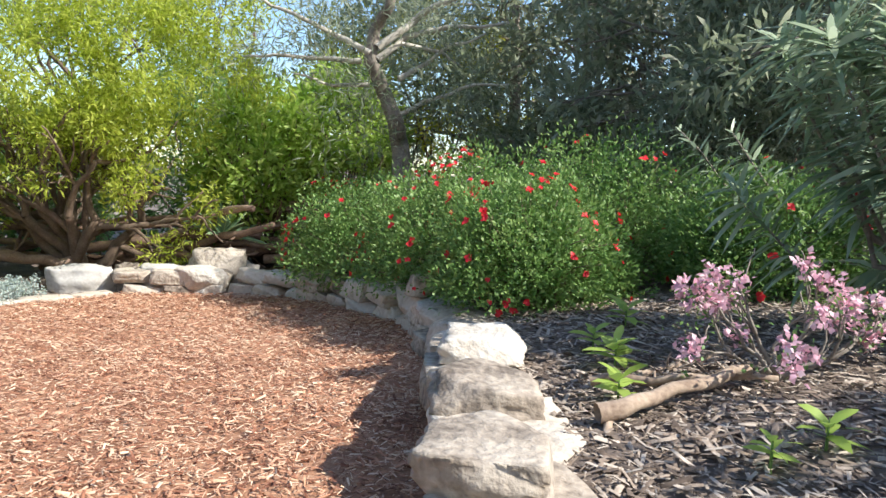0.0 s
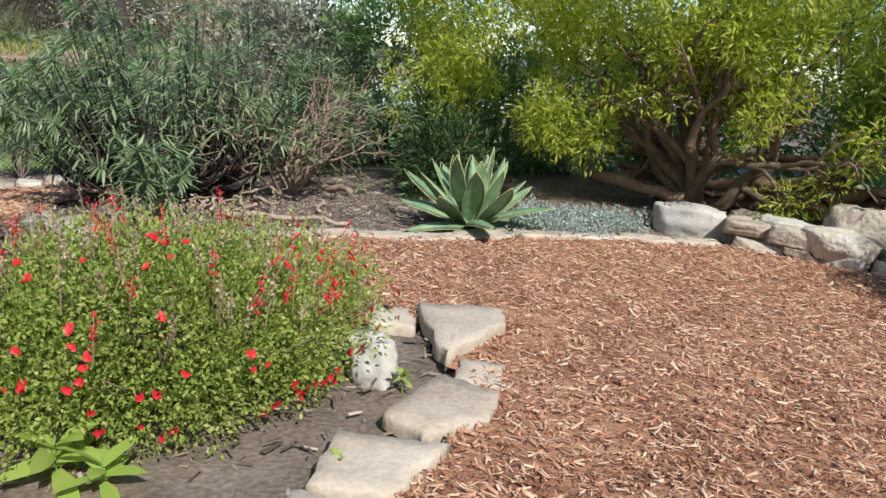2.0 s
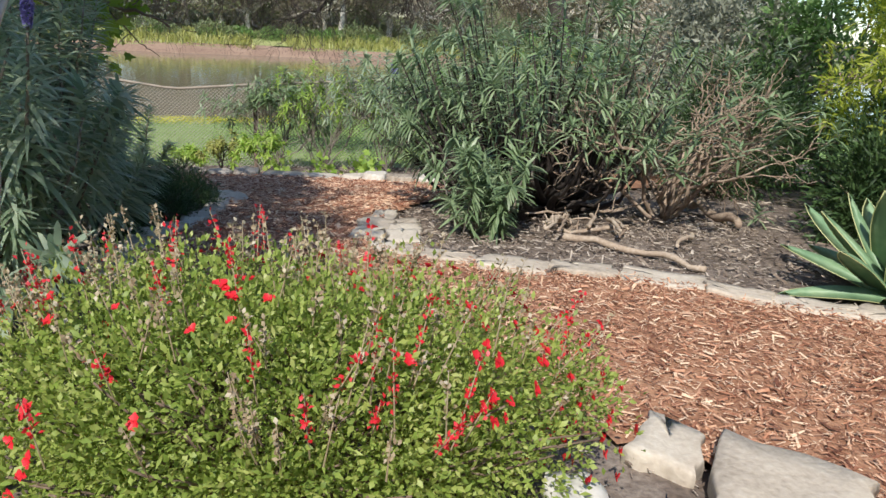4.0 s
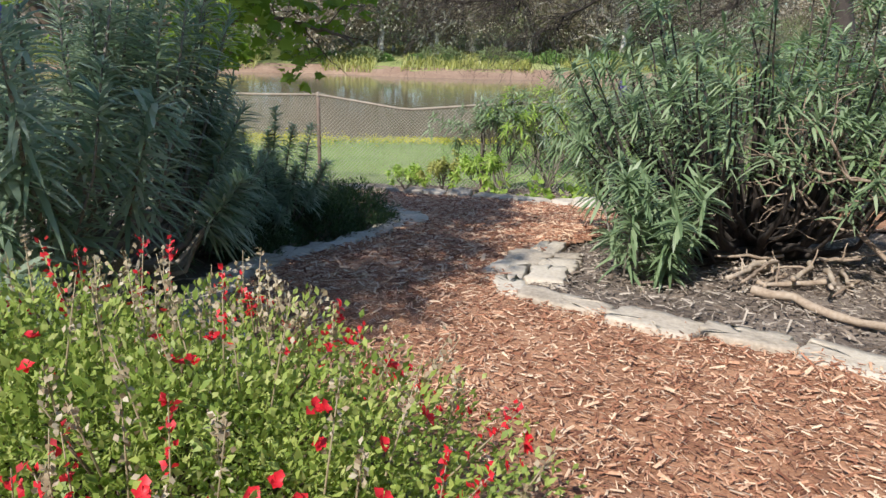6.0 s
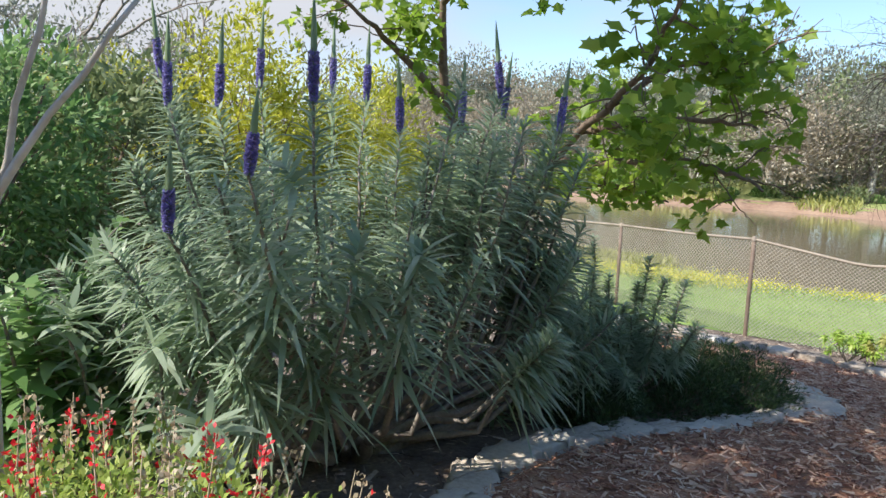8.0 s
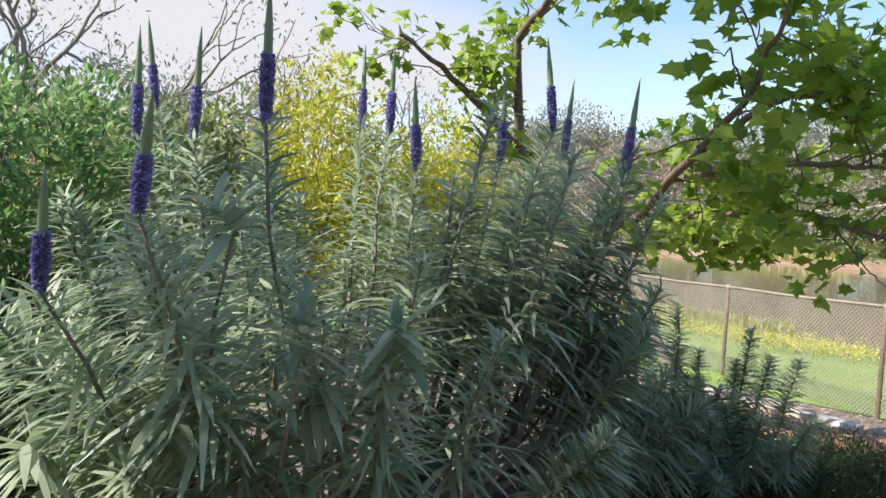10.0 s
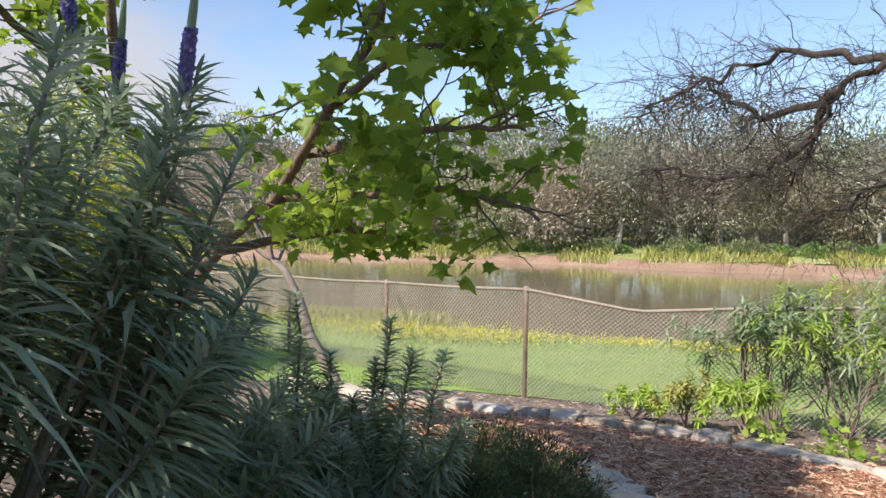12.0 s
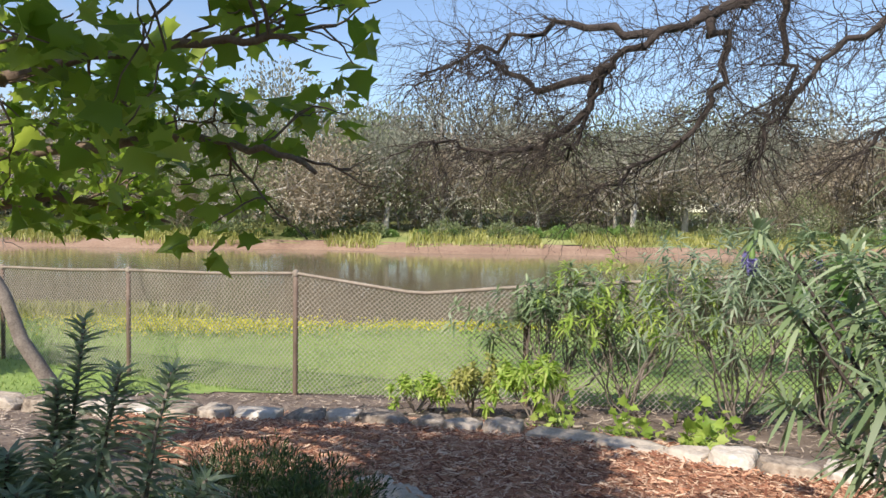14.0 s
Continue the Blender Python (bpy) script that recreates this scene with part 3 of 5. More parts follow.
def along(line, s):
    """Place and heading (degrees) at a length s on a line of points."""
    for a, b in zip(line, line[1:]):
        d = math.dist(a, b)
        if s <= d or b is line[-1]:
            k = min(s / d, 1)
            return a[0] + (b[0] - a[0]) * k, a[1] + (b[1] - a[1]) * k, math.degrees(math.atan2(b[1] - a[1], b[0] - a[0]))
        s -= d


begin_clearing()
wall = thing("retaining_wall", (-0.3, 6.0, float(ground_z(-0.3, 6.0))), "low dry-stacked limestone wall edging the raised bed", "stone wall")
line = [tuple(map(float, p)) for p in WALL_LINE]
total = sum(math.dist(a, b) for a, b in zip(line, line[1:]))
for course in (0, 1):
    s = 0.25 * course
    while s < total - 0.2:
        near = max(0.0, 1 - s / 7.5)
        w = R.uniform(0.42, 0.68) * (0.75 + 0.5 * near) * (1.1 if course else 0.9)
        x, y, turn = along(line, s + w / 2)
        h = (0.15 + 0.05 * near) * R.uniform(0.85, 1.15)
        d = R.uniform(0.34, 0.42) * (0.75 + 0.55 * near)
        nx, ny = math.sin(radians(turn)), -math.cos(radians(turn))
        off = d / 2 - 0.06 + R.normal(0, 0.02) + 0.03 * course
        z = float(ground_z(x, y)) + (0.07 if course == 0 else 0.07 + 0.155 + 0.02 * near)
        stone((x + nx * off, y + ny * off, z), (w, d * (1 if course == 0 else 1.12), h), turn + R.normal(0, 5), parent=wall, tilt=(R.normal(0, 2), R.normal(0, 2)), taper=0.04, rough=0.075)
        s += w * 0.97
for x, y, w, d, h, turn in ((0.47, 2.0, 0.5, 0.42, 0.13, 84), (0.46, 2.72, 0.52, 0.44, 0.12, 96), (0.45, 3.45, 0.44, 0.42, 0.12, 88), (-0.05, 5.6, 0.3, 0.2, 0.16, 110)):
    stone((x, y, float(ground_z(x, y)) + 0.385), (d, w, h), turn - 90, parent=wall, rough=0.1, taper=0.12, tilt=(R.normal(0, 3), R.normal(0, 3)), label="flat weathered capstone")

for x, y, z, w, d, h, turn, mat, label in (
        (-4.1, 7.95, 0.12, 0.78, 0.42, 0.34, 12, WHITE_STONE, "long whitish lichen-spotted boulder at the mulch edge"),
        (-3.62, 8.12, 0.15, 0.32, 0.28, 0.34, 40, STONE, "small upright brown boulder between larger stones"),
        (-3.2, 8.05, 0.2, 0.55, 0.36, 0.27, -8, WHITE_STONE, "sunlit white block on the edging course"),
        (-2.72, 8.0, 0.22, 0.62, 0.4, 0.26, 6, STONE, "grey rounded block on the edging course"),
        (-2.66, 8.38, 0.28, 0.7, 0.42, 0.48, 14, STONE, "large smooth grey boulder in front of the log pile"),
        (-2.1, 8.15, 0.17, 0.42, 0.34, 0.3, 30, STONE, "square brownish stone beside the wall"),
        (-2.92, 3.38, 0.08, 0.27, 0.2, 0.27, 25, WHITE_STONE, "white rounded rock under the salvia bush"),
        (-2.4, 8.5, 0.2, 0.3, 0.26, 0.3, 60, STONE, "brown stone wedged before the log pile")):
    tagged(stone((x, y, z), (w, d, h), turn, mat, name="boulder", rough=0.14, round_off=0.7), label, "boulder")

SLABS = (([(-3.42, 4.05), (-3.08, 4.42), (-2.9, 4.25), (-2.73, 3.68), (-2.95, 3.78)], 0.09, 0.05, "broad triangular flagstone lying loose on the edge"),
         ([(-2.72, 3.76), (-2.56, 3.92), (-2.38, 3.72), (-2.56, 3.58)], 0.06, 0.03, "small chipped flagstone beside the mulch"),
         ([(-2.62, 3.55), (-2.34, 3.66), (-2.16, 3.44), (-2.2, 3.12), (-2.44, 3.10)], 0.07, 0.03, "pale smooth flagstone edging the clearing"),
         ([(-2.38, 2.84), (-2.06, 3.14), (-1.92, 2.74), (-2.12, 2.56)], 0.08, 0.03, "cream flagstone edging the clearing"),
         ([(-2.1, 2.5), (-1.86, 2.66), (-1.6, 2.3), (-1.8, 2.1)], 0.07, 0.03, "cream flagstone edging the mulch"),
         ([(-3.62, 3.85), (-3.44, 4.0), (-3.2, 3.86), (-3.36, 3.66)], 0.07, 0.03, "small buff flagstone by the salvia"))
for corners, h, lift, label in SLABS:
    cx, cy = np.mean(corners, 0)
    ob = part("flagstone", slab_mesh(corners, h, float(ground_z(cx, cy)) + lift - 0.02), FLAG)
    tagged(ob, label, "flagstone", "flagstones along the clearing")

end_clearing()
for x, y, z, w, d, h, turn, mat, label in (
        (-6.0, 1.55, 0.05, 0.95, 0.45, 0.2, 25, FLAG, "flat tan rock under the echium branches"),
        (-8.9, 3.4, -0.42, 0.7, 0.32, 0.12, 10, FLAG, "pale flat stone sunk into the path edge")):
    tagged(stone((x, y, z), (w, d, h), turn, mat, name="boulder", rough=0.14, round_off=0.7), label, "boulder")


def edging(name, line, label, step, width, height, material, lift=0.02, jitter=4.0, flat=False):
    """A row of flat stones laid end to end along a line."""
    x0, y0 = line[0]
    row = thing(name, (x0, y0, float(ground_z(x0, y0))), label, "stone edging")
    total, s = sum(math.dist(a, b) for a, b in zip(line, line[1:])), 0.0
    while s < total - 0.1:
        w = step * R.uniform(0.75, 1.3)
        x, y, turn = along(line, s + w / 2)
        if flat:
            a = radians(turn + R.normal(0, jitter * 0.6))
            k, d = np.array([math.cos(a), math.sin(a)]), width * R.uniform(0.8, 1.2)
            n_ = np.array([-k[1], k[0]])
            ring = [(-0.5, -0.5), (0.05, -0.56), (0.5, -0.46), (0.52, 0.1), (0.46, 0.5), (-0.1, 0.54), (-0.49, 0.44)]
            corners = [tuple(np.array([x, y]) + k * w * 0.98 * (u + R.normal(0, 0.035)) + n_ * d * (v + R.normal(0, 0.06))) for u, v in ring]
            part("stone", slab_mesh(corners, height * R.uniform(0.85, 1.15), float(ground_z(x, y)) + lift), material, row)
            s += w
            continue
        stone((x, y, float(ground_z(x, y)) + lift), (w * 1.02, width * R.uniform(0.85, 1.2), height * R.uniform(0.8, 1.25)), turn + R.normal(0, jitter), material, row, rough=0.09, tilt=(R.normal(0, 2), R.normal(0, 2)), cuts=7)
        s += w
    return row


edging("bed_edging", [to_world(-3.6, 7.68), to_world(-4.05, 7.1), to_world(-4.35, 6.55), to_world(-4.65, 6.05), (-4.2, 6.1), (-4.48, 5.81), (-4.82, 5.57), (-5.0, 5.36), (-5.24, 4.82), (-5.4, 4.6), (-5.6, 4.35), (-5.9, 4.1), (-6.3, 4.08), (-6.8, 4.28), (-7.4, 4.55)], "flat cream flagstone edging round the shrub bed", 0.46, 0.21, 0.065, FLAG, 0.01, 5, True)
edging("inner_edging", [(-6.15, 4.32), (-6.5, 4.4), (-7.0, 4.62)], "second row of flat stones at the bed corner", 0.34, 0.22, 0.06, FLAG, 0.005, 12, True)
edging("echium_edging", [(-4.35, 3.0), (-4.75, 2.86), (-5.1, 2.55), (-5.5, 2.42), (-6.1, 2.42), (-6.8, 2.6), (-7.5, 2.95), (-8.4, 3.2), (-9.4, 3.3), (-10.2, 2.9)], "grey flat stone edging below the echium", 0.38, 0.2, 0.06, FLAG, 0.005, 9, True)
edging("bank_edging", [(-13.5, -1.7), (-13.2, -0.6), (-12.75, 0.75), (-12.75, 1.6), (-12.65, 2.5), (-12.5, 3.2), (-12.1, 4.1)], "row of pale rough stones below the fence", 0.44, 0.28, 0.18, STONE, 0.045, 9)
edging("low_edging", [(-12.05, 4.15), (-11.75, 4.6), (-11.35, 5.05)], "low mulch-covered stones beside the path", 0.5, 0.24, 0.08, FLAG, 0.015, 6, True)
edging("path_edging", [(-11.25, 5.1), (-10.95, 5.35), (-10.7, 5.65), (-10.45, 6.05), (-10.4, 6.7), (-10.6, 7.6)], "row of pale rough rocks bordering the path", 0.36, 0.3, 0.17, STONE, 0.05, 12)

# ---- chain-link fence ----
POSTS = [(-19.4, -7.0), (-17.9, -4.2), (-16.4, -1.4), (-15.1, 1.35), (-14.4, 4.25), (-13.3, 7.2), (-12.3, 10.0), (-11.3, 12.8)]
TOPS = [0.05, 0.15, 0.25, 0.345, 0.285, 0.60, 0.75, 0.85]
fence = thing("chain_link_fence", (-15.1, 1.35, float(ground_z(-15.1, 1.35))), "sagging grey chain-link fence with rusty posts above the lawn", "fence")
for (x, y), top in zip(POSTS, TOPS):
    b = float(ground_z(x, y)) - 0.15
    post = part("post", tube([(x, y, b), (x, y, (b + top) / 2), (x, y, top - 0.01)], 0.034, 10), RUST, fence)
    part("post_cap", tube([(x, y, top - 0.03), (x, y, top + 0.035), (x, y, top + 0.05)], [0.042, 0.04, 0.012], 10), STEEL, post, "dull steel post cap")
for j, ((ax, ay), (bx, by)) in enumerate(zip(POSTS, POSTS[1:])):
    za, zb = TOPS[j], TOPS[j + 1]
    s = np.linspace(0, 1, 13)
    dip = np.where(s < 0.55, s / 0.55, (1 - s) / 0.45) * (0.165 if j == 3 else 0.02)
    rail = np.column_stack([ax + (bx - ax) * s, ay + (by - ay) * s, za + (zb - za) * s - dip])
    part("top_rail", tube(rail, 0.024, 8), STEEL, fence)
    n = int(math.hypot(bx - ax, by - ay) / 0.065)
    pieces = []
    rail_z = lambda q: np.interp(q, s, rail[:, 2])
    low = lambda q: ground_z(ax + (bx - ax) * q, ay + (by - ay) * q) + 0.03
    span = math.hypot(bx - ax, by - ay)
    for sign in (1, -1):
        for k in range(-28, n + 28):
            q0 = k / n
            h = 1.5
            q1 = q0 + sign * h / span
            t = np.linspace(0, 1, 30)
            q = q0 + (q1 - q0) * t
            ok = (q >= 0) & (q <= 1)
            if ok.sum() < 3:
                continue
            q, t = q[ok], t[ok]
            z = low(q) + (rail_z(q) - low(q)) * t
            w = np.column_stack([ax + (bx - ax) * q, ay + (by - ay) * q, z])[[0, len(q) // 2, -1]]
            w += np.array([0.012 * sign, 0, 0])
            pieces.append(tube(w, 0.0048, 3, False))
    part("wire_mesh", merge(pieces), WIRE, fence, "diamond wire netting")


# ---- plants ----
def rosettes(centers, dirs, per, length, width, droop=0.35, rise=0.55):
    """Whorls of long leaves at stem tips."""
    P, D = [], []
    for c, d in zip(centers, dirs):
        d = unit(np.asarray(d, float))
        a = unit(np.cross(d, R.normal(size=3)))
        b = np.cross(d, a)
        t = np.linspace(0, 2 * np.pi * per / 2.6, per) + R.uniform(0, 6)
        k = np.linspace(0, 1, per)
        D.append(a * np.cos(t)[:, None] + b * np.sin(t)[:, None] + d * (rise * 2 * k - 0.15)[:, None])
        P.append(c + d * (k * length * 0.55)[:, None])
    P, D = np.concatenate(P), np.concatenate(D)
    return blades(P, D, length * R.uniform(0.7, 1.15, len(P)), width * R.uniform(0.8, 1.2, len(P)), droop * R.uniform(0.4, 1.6, len(P)), (0.6, 1.0, 0.7))


def leafy_stem(base, tip, n, length, width, droop=0.15, start=0.35, taper=0.72):
    """A stem with leaves all round it, long and hanging below, short and level towards the tip."""
    base, tip = np.asarray(base, float), np.asarray(tip, float)
    s = start + (1 - start) * np.linspace(0, 1, n) ** 0.85
    u = (s - start) / (1 - start)
    d = unit(tip - base)
    a = unit(np.cross(d, [0.3, 0.2, 0.9]))
    b = np.cross(d, a)
    t = np.arange(n) * 2.4 + R.uniform(0, 6)
    D = a * np.cos(t)[:, None] + b * np.sin(t)[:, None] + d * (0.15 + 0.5 * u)[:, None] + 0.12 * R.normal(size=(n, 3))
    L = length * (1.15 - taper * u ** 1.1) * R.uniform(0.75, 1.2, n)
    return blades(base + (tip - base) * s[:, None], D, L, width * (1.1 - 0.4 * u) * R.uniform(0.8, 1.2, n), droop + 0.4 * (1 - u) * R.uniform(0.2, 1, n) + 0.1 * R.uniform(0, 1, n), (0.6, 1.0, 0.6))


def flower_cone(base, direction, length, radius):
    """A tall spike: florets below, a bare pointed tip above."""
    d = unit(np.asarray(direction, float))
    a = unit(np.cross(d, [0.3, 0.2, 0.9]))
    b = np.cross(d, a)
    n = 420
    s = np.linspace(0, 0.46, n)
    t = np.arange(n) * 2.4
    rad = radius * np.minimum(1, 0.6 + s * 2) * (1 - 0.35 * s)
    O = a * np.cos(t)[:, None] + b * np.sin(t)[:, None]
    fl = diamonds(base + d * (s * length)[:, None] + O * rad[:, None] * 0.45, O + d * 0.4 + 0.4 * R.normal(size=O.shape), rad * 0.9, 0.018)
    q = np.linspace(0, 1, 9)[:, None]
    core = tube(base + d * q * length, radius * np.array([0.45, 0.5, 0.52, 0.5, 0.62, 0.6, 0.45, 0.28, 0.05]), 8)
    return fl, core


def stems_from(base, tips, radius=0.014, wobble=0.08, sides=5):
    return merge([tube(wander(base + R.normal(0, 0.05, 3) * [1, 1, 0], t, 6, wobble), np.linspace(radius, radius * 0.5, 6), sides) for t in tips])


def blossoms(P, n, size, spread):
    """Clusters of petals round each place."""
    c = np.repeat(P, n, 0)
    c = c + R.normal(0, spread, c.shape)
    return diamonds(c, R.normal(size=c.shape) + UP * 0.2, size * R.uniform(0.6, 1.3, len(c)), size * 0.8)


FLOWERS = []
for k in range(5):
    V, F = [(0, 0, 0)], []
    for j in range(7):
        a = j * 2.4 + k
        d = unit(np.array([math.cos(a), math.sin(a), R.uniform(-0.2, 0.9)]))
        side, L = np.array([-math.sin(a), math.cos(a), 0.0]), 0.0185 * R.uniform(0.7, 1.3)
        n = len(V)
        V += [d * L * 0.55 + side * L * 0.42 + UP * 0.004, d * L, d * L * 0.55 - side * L * 0.42 + UP * 0.004]
        F += [(0, n, n + 1), (0, n + 1, n + 2)]
    FLOWERS.append(raw_mesh("flower", np.array(V, float), np.array(F)))
    FLOWERS[-1].materials.append(RED)


def salvia_bush(center, radii, leaves, size, material, flowers, label, group, spikes=60, lift=0.0, low=-0.02):
    """A rounded sage bush: fine stems, small leaves, red flower clusters and dry spikes."""
    cx, cy, cz = center
    bush = thing("salvia_bush", center, label, "flowering shrub", group)
    heart = (cx, cy, cz + lift)
    P, out = dome_points(heart, radii, 520, 0.02, 0.35)
    part("stem_tangle", stems_from(np.array([cx, cy, cz]), P[::3], 0.006), BARK, bush)
    Q, o = dome_points(heart, radii, leaves // 26, low, 0.5)
    pl, dl = clump_leaves(Q, 0.15 * (radii[2] + lift), 26, o * 0.5)
    pl[:, 2] = np.maximum(pl[:, 2], land_z(pl[:, 0], pl[:, 1]) + 0.02)
    part("foliage", diamonds(pl, dl, size * R.uniform(0.55, 1.6, len(pl)), size * R.uniform(0.4, 0.7, len(pl))), material, bush)
    F, o = dome_points(heart, np.array(radii) * 1.06, flowers * 3, min(0.05, low * 0.6), 0.93)
    keep = np.argsort([-noise.noise(Vector(p * 3.1)) + R.normal(0, 0.22) for p in F])[:flowers]
    F, o = F[keep], o[keep]
    for k, (p, d) in enumerate(zip(F, o)):
        ob = new("flower", FLOWERS[k % 5])
        ob.parent = bush
        ob.matrix_basis = Matrix.Translation(Vector(p) - Vector(center)) @ Vector(d).to_track_quat("Z", "Y").to_matrix().to_4x4() @ Matrix.Rotation(k * 1.7, 4, "Z") @ Matrix.Scale(R.uniform(0.7, 1.35) * (1 if lift else 1.5), 4)
    S, o = dome_points(heart, radii, max(spikes, 1), 0.3, 0.95)
    for a, d in zip(S[:spikes], o):
        b = a + unit(d * 0.4 + UP + 0.2 * R.normal(size=3)) * R.uniform(0.07, 0.22)
        ob = part("flower_spike", tube([a - (b - a) * 0.3, a, b], [0.003, 0.0025, 0.001], 4), BUD, bush, "upright dry flower stalk")
        u = R.uniform(0.1, 1, (26, 1))
        c = a + (b - a) * u + R.normal(0, 0.007, (26, 3))
        V = diamonds(c, R.normal(size=c.shape) + UP, 0.017, 0.011)
        tagged(part("calyx", V, BUD if R.uniform() < 0.6 else RED, ob), kind="stuff")
    return bush


begin_clearing()
salvia_bush((-3.17, 2.5, 0.0), (0.62, 0.94, 0.42), 56000, 0.023, SALVIA, 240, "bushy light-green salvia dotted with red flowers", "salvias", 150, 0.35, -0.8)
for x, y, rx, ry, rz, lbl in ((0.75, 5.2, 0.75, 0.7, 0.85, "dense dark-green sage mound with red flowers"), (0.2, 6.3, 0.95, 0.95, 1.08, "dense green sage mound with scattered red flowers"), (1.5, 6.4, 1.1, 1.1, 1.12, "shaded dark-green sage mound with few red flowers"), (-0.75, 7.5, 0.95, 0.9, 1.0, "green sage mound spilling over the stone wall"), (2.4, 5.2, 0.8, 0.8, 0.8, "shaded low sage mound behind the pink shrub")):
    salvia_bush((x, y, float(land_z(x, y)) + 0.05), (rx, ry, rz), 26000, 0.036, HEDGE, 95 if x < 1.4 else 24, lbl, "sages in the raised bed", 0)


def agave(at, n, length, width, label, tilt=0.0):
    """A rosette of thick tapering leaves, channelled and curved."""
    plant = thing("agave", at, label, "agave", "agaves")
    for k in range(n):
        a = k * 2.39996
        u = k / (n - 1)
        up = 0.24 + 1.15 * u ** 0.9
        d = np.array([math.cos(a) * math.cos(up), math.sin(a) * math.cos(up), math.sin(up)])
        side = np.array([-math.sin(a), math.cos(a), 0])
        nor = np.cross(d, side) * -1
        L = length * (1.0 - 0.25 * u) * R.uniform(0.88, 1.1)
        rows, m = [], 10
        for j in range(m):
            s = j / (m - 1)
            w = width * (0.40 + 1.5 * s - 0.6 * s * s) * (1 - s ** 3.6) * 0.9 + 0.002
            c = d * L * s + nor * L * 0.02 - UP * 0.30 * L * s * s * (1 - u) + side * L * 0.04 * math.sin(s * 3 + k)
            t = 0.045 * (1 - s) + 0.006
            rows.append([c + side * w * 0.5 + nor * w * 0.16, c + side * w * 0.25 + nor * w * 0.03, c, c - side * w * 0.25 + nor * w * 0.03, c - side * w * 0.5 + nor * w * 0.16, c - nor * t])
        V = np.array(rows).reshape(-1, 3) + np.asarray(at) + np.array([0, 0, 0.04])
        F = np.array([[j * 6 + i, j * 6 + (i + 1) % 6, (j + 1) * 6 + (i + 1) % 6, (j + 1) * 6 + i] for j in range(m - 1) for i in range(6)])
        leaf = part("leaf", smooth(raw_mesh("leaf", V, F)), AGAVE, plant)
        edge = V.reshape(m, 6, 3)
        part("rim", merge([tube(edge[:, 0], 0.0035, 3), tube(edge[:, 4], 0.0035, 3)]), AGAVE_EDGE, leaf, "pale yellowish leaf margin")
    return plant


agave((-5.12, 5.98, float(ground_z(-5.12, 5.98))), 30, 0.95, 0.215, "large grey-green agave rosette at the bed edge")
agave((-2.85, 8.95, 0.55), 15, 0.62, 0.13, "spiky dark-green agave behind the grey boulder")

for j, (x, y, sx, sy) in enumerate(((-4.72, 6.55, 0.16, 0.2), (-4.55, 6.95, 0.17, 0.22), (-4.45, 7.25, 0.1, 0.14), (-4.95, 6.9, 0.15, 0.2))):
    P = np.column_stack([R.normal(x, sx, 150), R.normal(y, sy, 150)])
    P = np.column_stack([P, ground_z(P[:, 0], P[:, 1])])
    tips = P + np.column_stack([R.normal(0, 0.04, 150), R.normal(0, 0.04, 150), R.uniform(0.08, 0.2, 150)])
    mat_ = thing("silver_groundcover", (x, y, float(ground_z(x, y))), "low silvery-leaved groundcover beside the agave", "groundcover", "silver plants by the agave")
    pl, dl = clump_leaves(np.concatenate([tips, (P + tips) / 2]), 0.035, 14)
    part("stem_tangle", merge([tube([a, b], 0.0025, 3) for a, b in zip(P, tips)]), GREY_BARK, mat_)
    part("foliage", diamonds(pl, dl, 0.026, 0.017), SILVER, mat_)

# driftwood, branches and log piles
def log(a, b, radius, material, label, name="log", wobble=0.05, group="", taper=0.65, knots=2):
    ob = thing(name, tuple(map(float, a)), label, "log" if radius > 0.03 else "branch", group)
    path = wander(a, b, 10, wobble)
    part("stem", smooth(raw_mesh("stem", *tube(path, np.linspace(radius, radius * taper, 10) * R.uniform(0.85, 1.15, 10), 9))), material, ob)
    for k in range(knots):
        p = path[R.integers(2, 8)]
        d = unit(R.normal(size=3) + UP * 0.5)
        part("side_branch", tube(wander(p, p + d * radius * R.uniform(3, 8), 4, 0.1), np.linspace(radius * 0.4, radius * 0.18, 4), 6), material, ob)
    return ob


def on_land(x, y, dz=0.0):
    return (x, y, float(land_z(x, y)) + dz)


log(on_land(0.86, 2.48, 0.07), on_land(1.5, 2.84, 0.09), 0.034, DEADWOOD, "weathered grey fallen limb in the shaded bed", knots=0)
log(on_land(0.92, 2.53, 0.08), on_land(0.87, 2.38, -0.02), 0.02, DEADWOOD, "short stub of a fallen limb", "branch", knots=0)
log(on_land(0.9, 2.95, 0.05), on_land(1.6, 2.8, 0.06), 0.02, DEADWOOD, "thin dead branch on the bed soil", "branch")
log(on_land(1.0, 3.05, 0.04), on_land(1.9, 3.5, 0.05), 0.018, DEADWOOD, "thin dead branch on the bed soil", "branch")
for k in range(60):
    x, y = R.uniform(-6.2, -1.2), R.uniform(8.8, 9.7)
    a = R.normal(0, 0.35)
    L = R.uniform(0.7, 1.7)
    z = 0.06 + R.uniform(0, 0.85) * (1 - abs(y - 9.4))
    log(on_land(x, y, z), on_land(x + L * math.cos(a), y + L * math.sin(a) * 0.5, z + R.normal(0, 0.1)), R.uniform(0.035, 0.085), BROWN_LOG, "brown cut branch stacked in a brush pile", group="brush pile", knots=1)
end_clearing()
